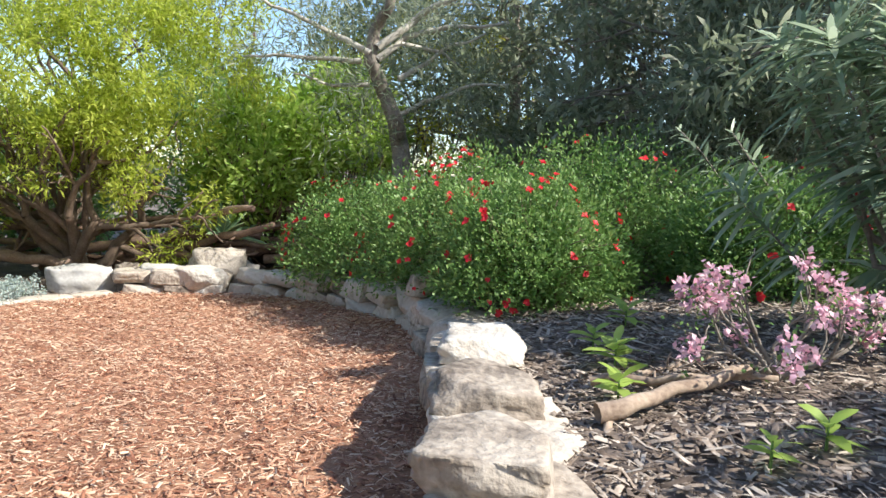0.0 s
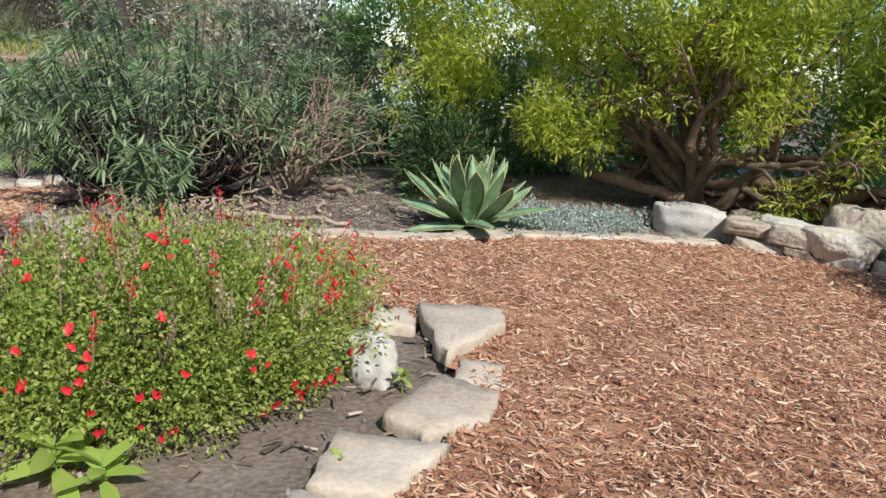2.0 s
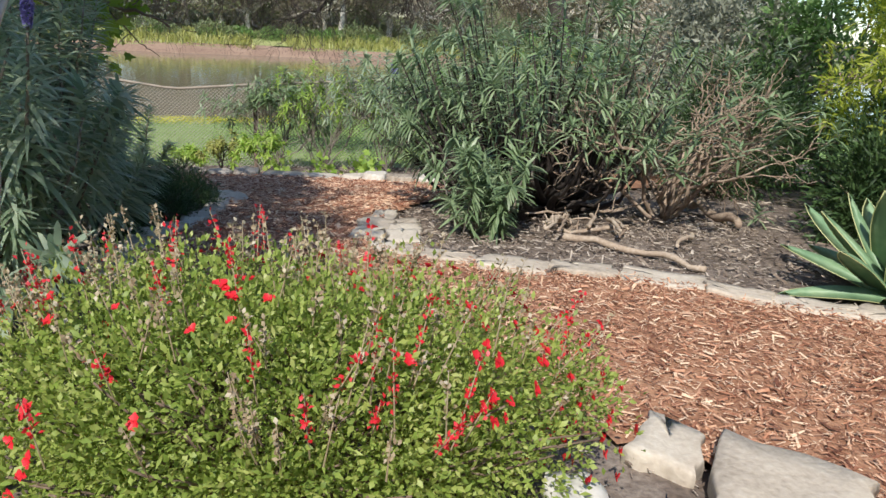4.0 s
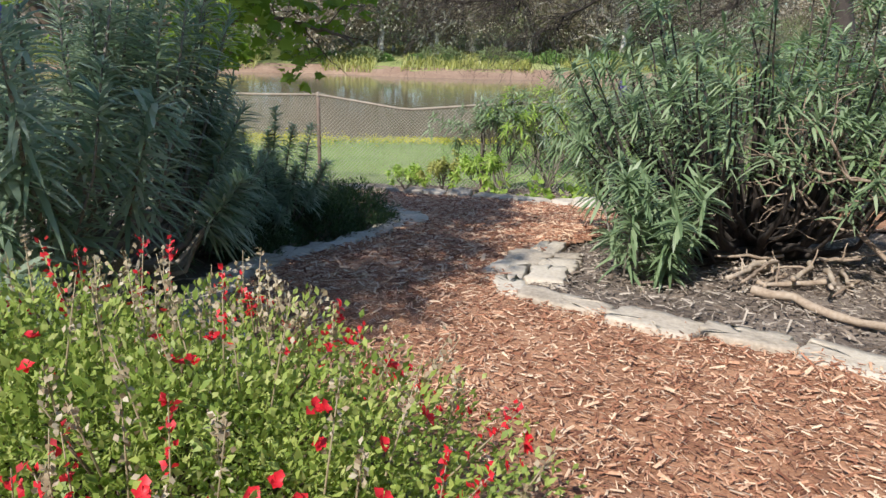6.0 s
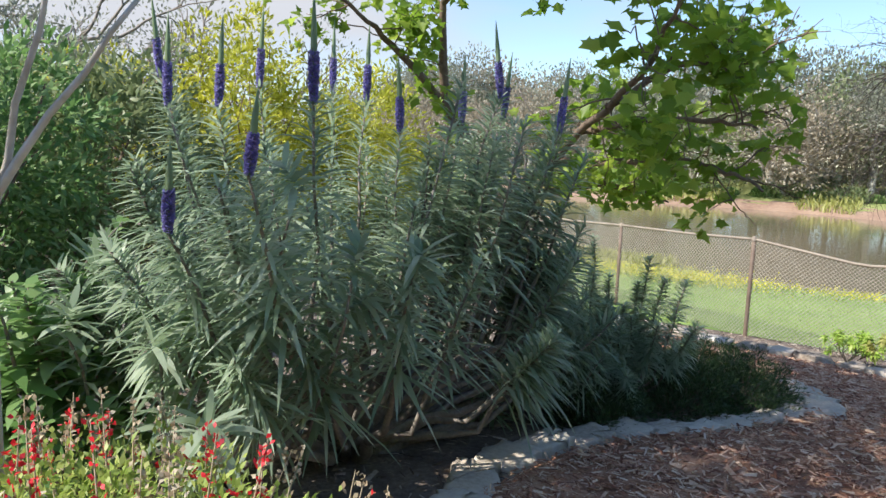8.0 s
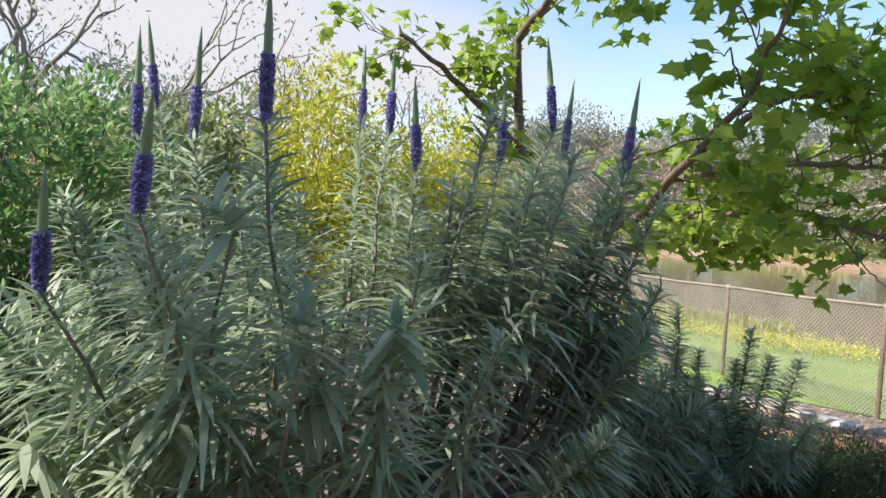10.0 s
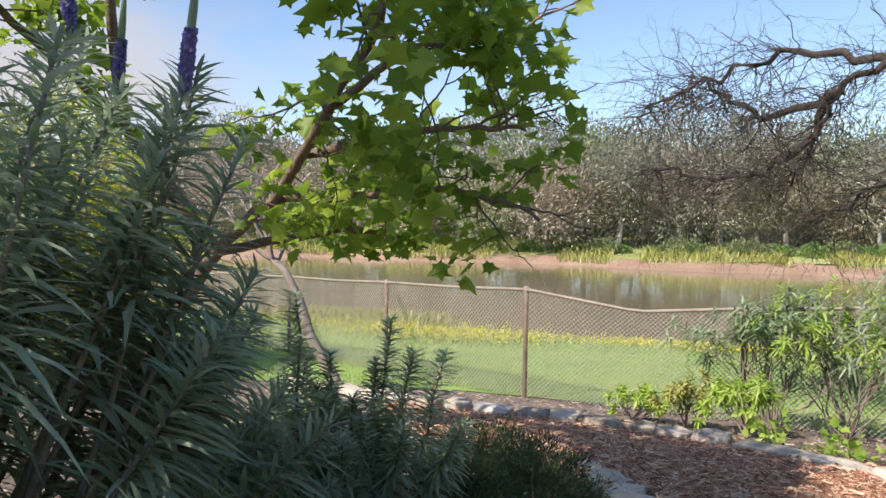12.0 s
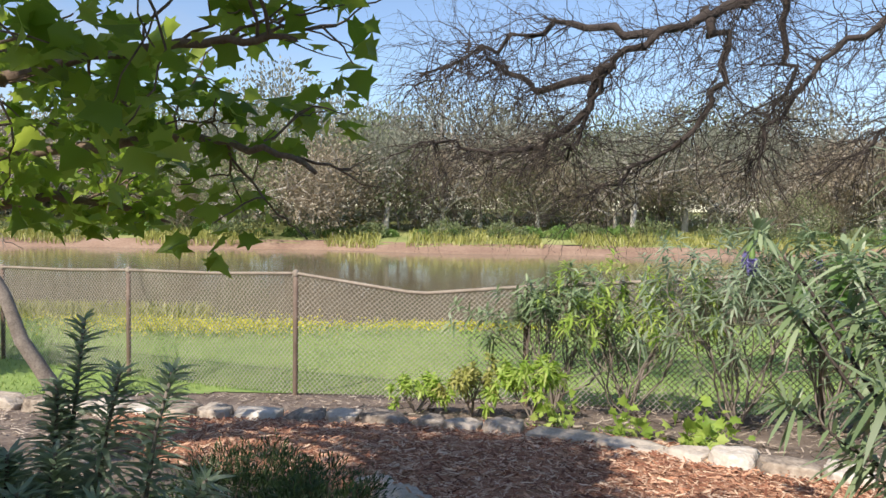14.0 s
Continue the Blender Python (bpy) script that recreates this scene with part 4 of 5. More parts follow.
for k in range(16):
    x, y = R.uniform(-7.0, -5.8), R.uniform(5.9, 6.7)
    a = R.normal(-0.9, 0.25)
    L = R.uniform(0.6, 1.2)
    log(on_land(x, y, 0.04 + 0.02 * (k % 5)), on_land(x + L * math.cos(a) * 0.9, y + L * math.sin(a) * 0.6, 0.05 + 0.02 * (k % 5)), R.uniform(0.008, 0.021), DEADWOOD, "bare pale stick in a heap under the shrub", "branch", group="stick heap", knots=1)
log(on_land(-6.0, 5.55, 0.05), on_land(-4.95, 6.0, 0.05), 0.028, DEADWOOD, "long peeled pale limb lying on the bed", knots=1)
log(on_land(-7.6, 7.6, 0.1), on_land(-6.0, 7.2, 0.08), 0.05, DEADWOOD, "crooked grey root lying in the shade", wobble=0.1)


# ---- echiums ----
def echium(at, name, stems, label, material, leaf=0.2, width=0.026, per=70, cones=(), trunk=0.045, group="echium shrubs", low=0.12, whorl=0.0, bark=None, taper=0.72):
    """A shrub of upright leafy stems from crooked low limbs; some end in tall blue spikes."""
    plant = thing(name, at, label, "shrub", group)
    wood, foliage = [], []
    for tip in stems:
        tip = np.asarray(tip, float)
        mid = np.asarray(at) + (tip - at) * [0.62, 0.62, 0.3] + R.normal(0, 0.05, 3)
        wood.append(tube(np.concatenate([wander(at, mid, 6, 0.1), wander(mid, tip, 5, 0.04)[1:]]), 0.005 + trunk * R.uniform(0.5, 1) * (1 - np.linspace(0, 1, 10)) ** 1.6, 7))
        base = mid + (tip - mid) * low
        foliage.append(leafy_stem(base, tip, per, leaf, width, start=0.12, taper=taper))
        if whorl:
            foliage.append(rosettes([tip], [unit(tip - mid) + 0.3 * R.normal(size=3)], 26, whorl, width, 0.3, 0.6))
    for w in wood:
        part("branch", smooth(raw_mesh("branch", *w)), bark or GREY_BARK, plant)
    tagged(part("foliage", merge(foliage), material, plant), kind="stuff")
    for base, d, length, radius in cones:
        fl, core = flower_cone(np.asarray(base, float), d, length, radius)
        c = part("flower_spike", core, OLEANDER, plant, "tall tapering green flower spike")
        tagged(part("floret", fl, BLUE, c, "violet-blue florets"), kind="stuff")
    return plant


SPIKES = [(-4.08, 2.05, 1.16, 0.30), (-4.72, 1.1, 1.62, 0.42), (-4.85, 1.3, 1.62, 0.42), (-4.2, 2.3, 1.36, 0.28), (-4.62, 2.15, 1.62, 0.40), (-5.5, 1.85, 1.55, 0.36), (-5.95, 1.9, 1.62, 0.36), (-6.25, 1.95, 1.78, 0.42), (-6.3, 2.3, 1.6, 0.40), (-5.75, 1.4, 1.72, 0.42), (-5.3, 1.05, 1.76, 0.42), (-6.7, 1.7, 1.7, 0.4), (-5.05, 0.55, 1.8, 0.42), (-6.0, 0.9, 1.8, 0.44)]
stems = [(x, y, z) for x, y, z, _ in SPIKES]
for k in range(60):
    u, a = math.sqrt(R.uniform(0.02, 1)), R.uniform(0, 2 * math.pi)
    x, y = -5.45 + 1.55 * u * math.cos(a), 1.55 + 1.15 * u * math.sin(a)
    stems.append((x, min(y, 2.62), R.uniform(0.8, 1.72) * (1 - 0.28 * u * u)))
stems += [(-6.7 + R.normal(0, 0.14), 2.15 + R.normal(0, 0.12), R.uniform(0.4, 0.98)) for k in range(14)]
stems += [(R.uniform(-6.6, -5.5), R.uniform(1.5, 2.4), R.uniform(1.5, 1.85)) for k in range(9)]
stems += [(-6.4 + R.normal(0, 0.13), 2.28 + R.normal(0, 0.1), R.uniform(1.05, 1.75)) for k in range(6)]
echium((-5.3, 1.75, float(ground_z(-5.3, 1.75))), "echium", stems, "tall grey-green echium with blue-violet flower spikes", ECHIUM, 0.25, 0.02, 140, [((x, y, z), (R.normal(0, 0.06), R.normal(0, 0.06), 1), L, 0.018 + 0.008 * L) for x, y, z, L in SPIKES], low=0.3, taper=0.72)
stems = [(-4.15 + R.normal(0, 0.3), 1.25 + R.normal(0, 0.3), R.uniform(0.35, 0.95)) for k in range(30)]
echium((-4.15, 1.2, float(ground_z(-4.15, 1.2))), "broadleaf_shrub", stems, "dark broad-leaved shrub below the echium", BROAD, 0.2, 0.06, 40)
stems = [(-3.3 + R.normal(0, 0.7), -0.3 + R.normal(0, 0.5), R.uniform(0.5, 1.25)) for k in range(26)]
echium((-3.3, -0.3, float(ground_z(-3.3, -0.3))), "broadleaf_shrub", stems, "dark broad-leaved shrub behind the pale tree", BROAD, 0.2, 0.055, 40)
stems = [(-7.74, 2.34, 0.80), (-7.2, 2.14, 0.96), (-7.5, 2.03, 0.66), (-7.55, 2.12, 0.66), (-7.62, 2.5, 0.68), (-7.64, 2.64, 0.68), (-7.7, 2.28, 0.62), (-7.5, 2.78, 0.42), (-7.35, 2.2, 0.5), (-7.3, 2.4, 0.45)]
stems += [(-7.35 + R.normal(0, 0.28), 2.1 + R.normal(0, 0.32), R.uniform(0.12, 0.52)) for k in range(52)]
echium((-7.5, 2.2, float(ground_z(-7.5, 2.2))), "echium", stems, "young dark-green echium with pointed leafy spires", ECHIUM, 0.135, 0.019, 200, trunk=0.02, taper=0.6)
stems = [(-6.8 + R.normal(0, 0.3), 1.9 + R.normal(0, 0.3), R.uniform(0.1, 0.5)) for k in range(20)]
echium((-6.7, 1.9, float(ground_z(-6.7, 1.9))), "echium", stems, "low dark echium with narrow arching leaves", ECHIUM, 0.2, 0.016, 60, trunk=0.02)
stems = [(-4.57, 2.42, 1.03), (-4.82, 2.5, 1.02), (-4.5, 2.2, 1.3), (-4.35, 2.15, 0.80), (-4.68, 2.3, 0.86), (-4.15, 1.9, 0.7), (-4.0, 1.55, 0.75), (-4.5, 1.6, 0.8), (-4.05, 2.3, 0.55), (-3.95, 1.2, 0.7), (-4.3, 1.2, 0.85)]
echium((-4.6, 1.55, float(ground_z(-4.6, 1.55))), "echium", stems, "leafy grey-green echium shoots with broad whorls", ECHIUM, 0.19, 0.03, 40, trunk=0.02, whorl=0.18)
# the bed by the path corner
stems = []
for k in range(150):
    u, a = math.sqrt(R.uniform(0.02, 1)), R.uniform(0, 2 * math.pi)
    stems.append((-7.5 + 1.65 * u * math.cos(a), 5.95 + 1.3 * u * math.sin(a), -0.2 + R.uniform(1.0, 2.15) * (1 - 0.28 * u * u)))
stems += [(-7.9 + R.normal(0, 0.35), 4.95 + R.normal(0, 0.2), R.uniform(0.2, 1.1)) for k in range(16)]
stems += [(-6.45 + R.normal(0, 0.2), 5.1 + R.normal(0, 0.2), R.uniform(0.15, 0.6)) for k in range(14)]
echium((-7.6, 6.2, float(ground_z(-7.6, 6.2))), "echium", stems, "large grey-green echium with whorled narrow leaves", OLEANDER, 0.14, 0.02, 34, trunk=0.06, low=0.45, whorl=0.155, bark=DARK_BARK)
stems = [(-6.35 + R.normal(0, 0.16), 4.98 + R.normal(0, 0.16), R.uniform(0.0, 0.5)) for k in range(16)]
echium((-6.4, 5.05, float(ground_z(-6.4, 5.05))), "echium", stems, "small grey-green echium at the bed corner", OLEANDER, 0.17, 0.024, 30, trunk=0.02, whorl=0.18)
# beside the raised bed
begin_clearing()
stems = [(2.4 + R.normal(0, 0.26), 3.45 + R.normal(0, 0.3), R.uniform(1.1, 2.7)) for k in range(40)]
echium((3.0, 3.4, float(land_z(3.0, 3.4))), "echium", stems, "tall blue-green echium in the raised bed", ECHIUM, 0.3, 0.034, 46, trunk=0.06, whorl=0.26)
stems = [(3.3 + R.normal(0, 0.5), 4.8 + R.normal(0, 0.4), R.uniform(1.0, 2.2)) for k in range(26)]
echium((3.3, 4.8, float(land_z(3.3, 4.8))), "echium", stems, "shaded dark echium behind the sage", ECHIUM, 0.28, 0.03, 50, trunk=0.05)

# pink flowering shrub
px, py = 1.66, 2.95
shrub = thing("pink_pelargonium", on_land(px, py), "sparse twiggy shrub with pink flower clusters", "flowering shrub")
pieces, ends = [], []
for k in range(9):
    q, e = limbs(on_land(px, py), (R.normal(0, 0.85), R.normal(0, 0.5), 0.75), 0.3, 0.011, 2, 0.55, 0.25, 3, 0.62)
    pieces, ends = pieces + q, ends + e
part("twig_tangle", merge(pieces), GREY_BARK, shrub)
E_ = np.array([e[0] for e in ends])
tagged(part("leafage", diamonds(*clump_leaves(E_, 0.05, 6), 0.025, 0.016), HEDGE, shrub), kind="stuff")
for e in E_[R.permutation(len(E_))[:34]]:
    tagged(part("blossom", blossoms(e[None], 30, 0.032, 0.02), PINK, shrub, "pale pink blossom head"), kind="stuff")

# small leafy weeds
for x, y, n, L in ((0.98, 2.75, 10, 0.17), (1.05, 3.25, 12, 0.2), (1.0, 3.6, 9, 0.16), (1.5, 2.15, 10, 0.14), (1.3, 2.05, 8, 0.12), (2.1, 2.5, 10, 0.15), (1.25, 4.1, 10, 0.2), (-2.72, 1.95, 9, 0.26), (-2.55, 2.05, 8, 0.2), (-2.95, 3.05, 12, 0.1), (-2.7, 3.4, 14, 0.08), (-2.2, 2.75, 6, 0.09)):
    w = thing("leafy_weed", on_land(x, y), "small bright-green leafy plant on bare soil", "weed", "leafy weeds")
    c = np.array(on_land(x, y, 0.06))
    for k in range(n):
        a = k * 2.4
        d = unit(np.array([math.cos(a), math.sin(a), 0.15 + 0.9 * k / n]))
        part("leaf", blades((c + [0, 0, L * 0.4 * k / n])[None], d[None], L * R.uniform(0.7, 1.05), L * 0.27, 0.35, (0.45, 1.0, 0.8)), BRIGHT, w)
    part("stem", tube([c - [0, 0, 0.07], c, c + [0, 0, L * 0.5]], [0.006, 0.005, 0.002], 5), HEDGE, w)

end_clearing()
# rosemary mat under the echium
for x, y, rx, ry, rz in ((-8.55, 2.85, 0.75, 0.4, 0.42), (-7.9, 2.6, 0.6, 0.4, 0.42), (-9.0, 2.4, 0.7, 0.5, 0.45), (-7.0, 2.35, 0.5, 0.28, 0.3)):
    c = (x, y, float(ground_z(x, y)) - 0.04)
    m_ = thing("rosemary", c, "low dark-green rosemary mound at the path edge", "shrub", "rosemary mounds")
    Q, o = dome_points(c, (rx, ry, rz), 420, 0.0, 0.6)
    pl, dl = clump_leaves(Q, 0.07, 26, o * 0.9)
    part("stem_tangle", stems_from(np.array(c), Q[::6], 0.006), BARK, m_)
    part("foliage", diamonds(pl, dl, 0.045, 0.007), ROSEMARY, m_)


# ---- trees ----
def leafy_tree(at, name, label, wood, material, trunk_h, trunk_r, spread_len, depth, per, leaf, width, clump, first, group="", kids=3, lift=0.2, lean=(0, 0), droop=0.0, spread=0.6, stems=1):
    tree = thing(name, at, label, "tree", group)
    top = np.asarray(at, float) + [lean[0], lean[1], trunk_h]
    pieces, ends = [], []
    for s in range(stems):
        t_ = top + (R.normal(0, 0.35, 3) * [1, 1, 0.3] if stems > 1 else 0)
        pieces.append(tube(wander(np.asarray(at, float) - [0, 0, 0.1] + R.normal(0, 0.08, 3) * [1, 1, 0] * (stems > 1), t_, 8, 0.05), np.linspace(trunk_r, trunk_r * 0.65, 8), 9))
        for k in range(first):
            a = 2 * math.pi * (k + R.uniform(0, 0.6)) / first
            q, e = limbs(t_ - [0, 0, R.uniform(0, 0.25) * trunk_h], (math.cos(a), math.sin(a), R.uniform(0.35, 1.1)), spread_len, trunk_r * 0.5, depth, spread, lift, kids, 0.72, 0.09, 6, droop)
            pieces, ends = pieces + q, ends + e
    part("trunk", merge(pieces), wood, tree)
    if per:
        C = np.array([e[0] for e in ends])
        pl, dl = clump_leaves(C, clump, per, np.array([e[1] for e in ends]) * 0.7)
        part("crown", diamonds(pl, dl, leaf * R.uniform(0.6, 1.3, len(pl)), width), material, tree)
    return tree


# golden shrub-tree over the brush pile
begin_clearing()
gold = thing("golden_shrub_tree", (-4.6, 8.8, 0.1), "multi-stemmed golden-green feathery shrub tree", "tree")
pieces, ends = [], []
for k in range(8):
    a = 2.2 + k * 0.55
    q, e = limbs((-4.6 + R.normal(0, 0.12), 8.8 + R.normal(0, 0.1), 0.0), (1.1 * math.cos(a), 0.8 * math.sin(a), 1.15), 1.0, 0.085, 3, 0.5, 0.22, 3, 0.72, 0.1, 7)
    pieces, ends = pieces + q, ends + e
part("trunk", merge(pieces), BARK, gold, "twisted brown stems forking near the ground")
C = np.array([e[0] for e in ends])
Q = []
for c, r, n in (((-5.2, 8.5, 2.35), (2.2, 1.4, 1.15), 360), ((-3.6, 9.0, 2.6), (1.5, 1.2, 1.0), 230), ((-7.2, 8.0, 2.0), (1.3, 1.1, 1.3), 260), ((-5.7, 7.8, 0.95), (0.6, 0.45, 0.45), 60), ((-4.6, 9.2, 3.5), (2.4, 1.6, 1.0), 260), ((-8.0, 7.9, 3.0), (1.5, 1.0, 1.2), 240), ((-7.6, 7.5, 1.1), (0.7, 0.6, 0.7), 90)):
    Q.append(dome_points(c, r, n, -0.9, 0.45)[0])
C = np.concatenate([C] + Q)
C = C[np.array([noise.noise(Vector(c * 1.25)) for c in C]) > -0.06]
pl, dl = clump_leaves(C, 0.19, 72)
part("crown", diamonds(pl, dl - UP * 0.35, 0.095 * R.uniform(0.6, 1.3, len(pl)), 0.022), GOLDEN, gold, "fine drooping yellow-green leaves")

# bright shrub and dark trees behind
for x, y, z, r, n in ((-2.6, 9.9, 1.45, 1.05, 300), (-1.7, 10.5, 1.9, 1.0, 240)):
    b_ = thing("bright_shrub", (x, y, float(ground_z(x, y))), "bright-green leafy shrub behind the brush pile", "shrub", "bright shrubs")
    Q, o = dome_points((x, y, z), (r, r, r * 1.1), n, -0.8, 0.55)
    part("stem_tangle", stems_from(np.array([x, y, float(ground_z(x, y))]), Q[::5], 0.015), BARK, b_)
    pl, dl = clump_leaves(Q, 0.16, 26, o * 0.5)
    part("foliage", diamonds(pl, dl - UP * 0.2, 0.14 * R.uniform(0.7, 1.3, len(pl)), 0.045), BRIGHT, b_)


PINE_FOOT = (-0.59, 8.73)
PINE_LIMBS = [([(-0.59, 8.73, 1.36), (-0.67, 8.87, 1.89), (-0.7, 8.7, 2.11), (-0.86, 8.8, 2.44), (-1.01, 8.59, 2.77), (-0.98, 8.68, 3.17), (-0.8, 8.51, 3.39), (-0.76, 8.56, 3.84)], 0.13, 0.05),
              ([(-0.93, 8.58, 2.93), (-0.49, 8.72, 3.32), (-0.1, 8.56, 3.49), (0.4, 8.66, 3.79)], 0.05, 0.02),
              ([(-0.93, 8.6, 2.8), (-0.62, 8.74, 3.1), (-0.15, 8.62, 3.2), (0.56, 8.77, 3.31)], 0.045, 0.015),
              ([(-0.66, 8.6, 2.99), (-0.22, 8.81, 2.95), (0.03, 8.69, 2.79)], 0.025, 0.01),
              ([(-0.68, 8.66, 2.6), (-0.41, 8.81, 2.79), (-0.08, 8.65, 3.01), (0.3, 8.79, 3.18)], 0.035, 0.012),
              ([(-1.11, 8.57, 2.77), (-1.58, 8.63, 2.79), (-1.98, 8.37, 2.77), (-2.44, 8.39, 2.74)], 0.035, 0.012),
              ([(-1.01, 8.62, 2.51), (-1.45, 8.69, 2.49), (-1.86, 8.43, 2.58)], 0.03, 0.01),
              ([(-0.7, 8.7, 2.14), (-0.39, 8.86, 2.37), (0.2, 8.73, 2.58), (0.6, 8.88, 2.62)], 0.03, 0.01),
              ([(-1.01, 8.57, 2.86), (-1.39, 8.63, 3.04), (-1.73, 8.37, 3.17), (-2.13, 8.39, 3.31), (-2.37, 8.13, 3.43)], 0.04, 0.012)]


def conifer(at, height, lean, label, n=30, needles=60, first=0.2, reach=1.6):
    tree = thing("conifer", at, label, "tree", "dark conifers")
    base = np.asarray(at, float)
    top = base + [lean[0], lean[1], height]
    path = wander(base - [0, 0, 0.1], top, 10, 0.04)
    pieces, ends = [tube(path, np.linspace(0.13, 0.02, 10), 9)], []
    for k in range(n):
        s = first + (1 - first) * k / n
        p = base + (path[-1] - base) * s
        a = k * 2.4
        L = reach * (1 - 0.6 * s) * R.uniform(0.7, 1.2)
        q, e = limbs(p, (math.cos(a), math.sin(a), R.uniform(0.0, 0.4)), L * 0.6, 0.03, 2, 0.5, 0.0, 3, 0.6, 0.08, 5, 0.1)
        pieces, ends = pieces + q, ends + e
    part("trunk", merge(pieces), GREY_BARK, tree)
    C = np.array([e[0] for e in ends])
    pl, dl = clump_leaves(C, 0.34, needles)
    part("needles", diamonds(pl, dl - UP * 0.3, 0.17 * R.uniform(0.6, 1.4, len(pl)), 0.05), PINE, tree)
    return tree


pine = thing("leaning_pine", on_land(*PINE_FOOT), "leaning pine with bare pale limbs and feathery needles", "tree")
sprays = []
PINE_LIMBS[0][0].insert(0, on_land(*PINE_FOOT, -0.1))
for path, r0, r1 in PINE_LIMBS:
    fine = np.concatenate([wander(a, b, 5, 0.05)[:-1] for a, b in zip(path, path[1:])] + [[path[-1]]])
    part("trunk" if r0 > 0.1 else "limb", smooth(raw_mesh("limb", *tube(fine, np.linspace(r0, r1, len(fine)), 8))), GREY_BARK if r0 > 0.1 else PALE_BARK, pine)
    for p in fine[2:]:
        for _ in range(2):
            _, e = limbs(p, R.normal(size=3) + UP * 0.2, R.uniform(0.3, 0.7), 0.008, 1, 0.6, 0.0, 3, 0.7, 0.1, 4)
            sprays += [x[0] for x in e]
pl, dl = clump_leaves(np.array(sprays)[::2], 0.22, 20)
part("needles", diamonds(pl, dl - UP * 0.2, 0.14 * R.uniform(0.6, 1.4, len(pl)), 0.014), PINE, pine, "grey-green feathery needles")
conifer((2.6, 8.8, 0.5), 4.4, (0.3, 0), "dense dark conifer shading the raised bed", 30, 42, 0.1, 2.2)
conifer((4.6, 7.4, 0.6), 6.5, (0, 0), "dense dark conifer at the garden's edge", 40, 60, 0.08, 2.4)
# the small one at x 3.9 is added out of view, to shade the bed
conifer((3.9, 1.25, 0.7), 2.5, (0.1, 0.1), "small unseen conifer added to shade the raised bed from the east", 20, 15, 0.12, 0.9)
conifer((0.6, 12.0, 0.4), 7.0, (0, 0), "tall dark conifer behind the raised bed", 40, 60, 0.15, 2.6)
for x, y, h in ((-9.5, 12.5, 2.2), (-6.5, 13.0, 2.6), (-3.5, 14, 2.6), (3.0, 14.5, 3), (7.5, 11, 3)):
    leafy_tree((x, y, float(ground_z(x, y))), "background_tree", "green leafy tree beyond the garden beds", BARK, FAR_GREEN, h, 0.12, 1.5, 2, 90, 0.12, 0.05, 0.6, 5, "trees north of the garden")

def dense_shrub(at, radii, material, label, n, leaf, width, group, per=30, clump=0.22):
    s_ = thing("dense_shrub", at, label, "shrub", group)
    c = (at[0], at[1], at[2] + radii[2] * 0.75)
    Q, o = dome_points(c, radii, n, -0.85, 0.5)
    for t in Q[:: max(1, n // 14)]:
        part("stem", tube(wander(at, t, 6, 0.08), np.linspace(0.03, 0.008, 6), 6), BARK, s_)
    pl, dl = clump_leaves(Q, clump, per, o * 0.5)
    part("foliage", diamonds(pl, dl - UP * 0.15, leaf * R.uniform(0.6, 1.3, len(pl)), width), material, s_)
    return s_


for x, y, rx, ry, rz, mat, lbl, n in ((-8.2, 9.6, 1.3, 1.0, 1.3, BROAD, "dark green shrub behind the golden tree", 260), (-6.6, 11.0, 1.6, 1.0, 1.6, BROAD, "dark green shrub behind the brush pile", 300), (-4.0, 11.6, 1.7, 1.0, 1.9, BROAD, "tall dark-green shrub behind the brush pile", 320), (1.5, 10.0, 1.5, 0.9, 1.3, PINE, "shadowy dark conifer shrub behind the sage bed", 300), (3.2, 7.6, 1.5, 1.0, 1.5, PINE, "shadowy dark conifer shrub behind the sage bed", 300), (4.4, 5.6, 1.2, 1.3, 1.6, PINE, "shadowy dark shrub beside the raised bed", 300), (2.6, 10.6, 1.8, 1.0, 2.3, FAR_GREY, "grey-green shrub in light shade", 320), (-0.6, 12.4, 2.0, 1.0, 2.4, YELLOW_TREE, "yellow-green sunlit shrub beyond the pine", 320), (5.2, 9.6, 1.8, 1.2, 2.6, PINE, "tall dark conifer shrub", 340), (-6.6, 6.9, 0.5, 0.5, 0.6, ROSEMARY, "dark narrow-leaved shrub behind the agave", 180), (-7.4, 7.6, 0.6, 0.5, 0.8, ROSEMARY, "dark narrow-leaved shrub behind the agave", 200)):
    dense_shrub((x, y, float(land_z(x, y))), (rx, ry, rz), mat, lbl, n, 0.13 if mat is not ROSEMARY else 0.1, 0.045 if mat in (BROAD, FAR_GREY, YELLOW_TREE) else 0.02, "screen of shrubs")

end_clearing()
# tall tree south of the walk, out of view and there only for its shade
tall = thing("overhanging_tree", (-2.6, -3.6, float(ground_z(-2.6, -3.6))), "tall unseen tree whose leafy crown shades the path", "tree")
tz = float(ground_z(-2.6, -3.6))
pieces, C = [tube([(-2.6, -3.6, tz - 0.1), (-2.7, -3.3, 1.6), (-2.9, -2.6, 3.4), (-3.2, -1.4, 4.9), (-3.6, -0.5, 5.6)], [0.19, 0.17, 0.14, 0.1, 0.06], 10)], []
for k in range(14):
    q, e = limbs((-3.0 - 0.06 * k, -1.9 + 0.13 * k, 4.2 + 0.11 * k), (R.normal(-0.3, 0.9), R.normal(0.1, 0.35), R.normal(0.25, 0.3)), 1.25, 0.05, 2, 0.5, 0.05, 3, 0.72, 0.1, 6)
    pieces, C = pieces + q, C + [x[0] for x in e]
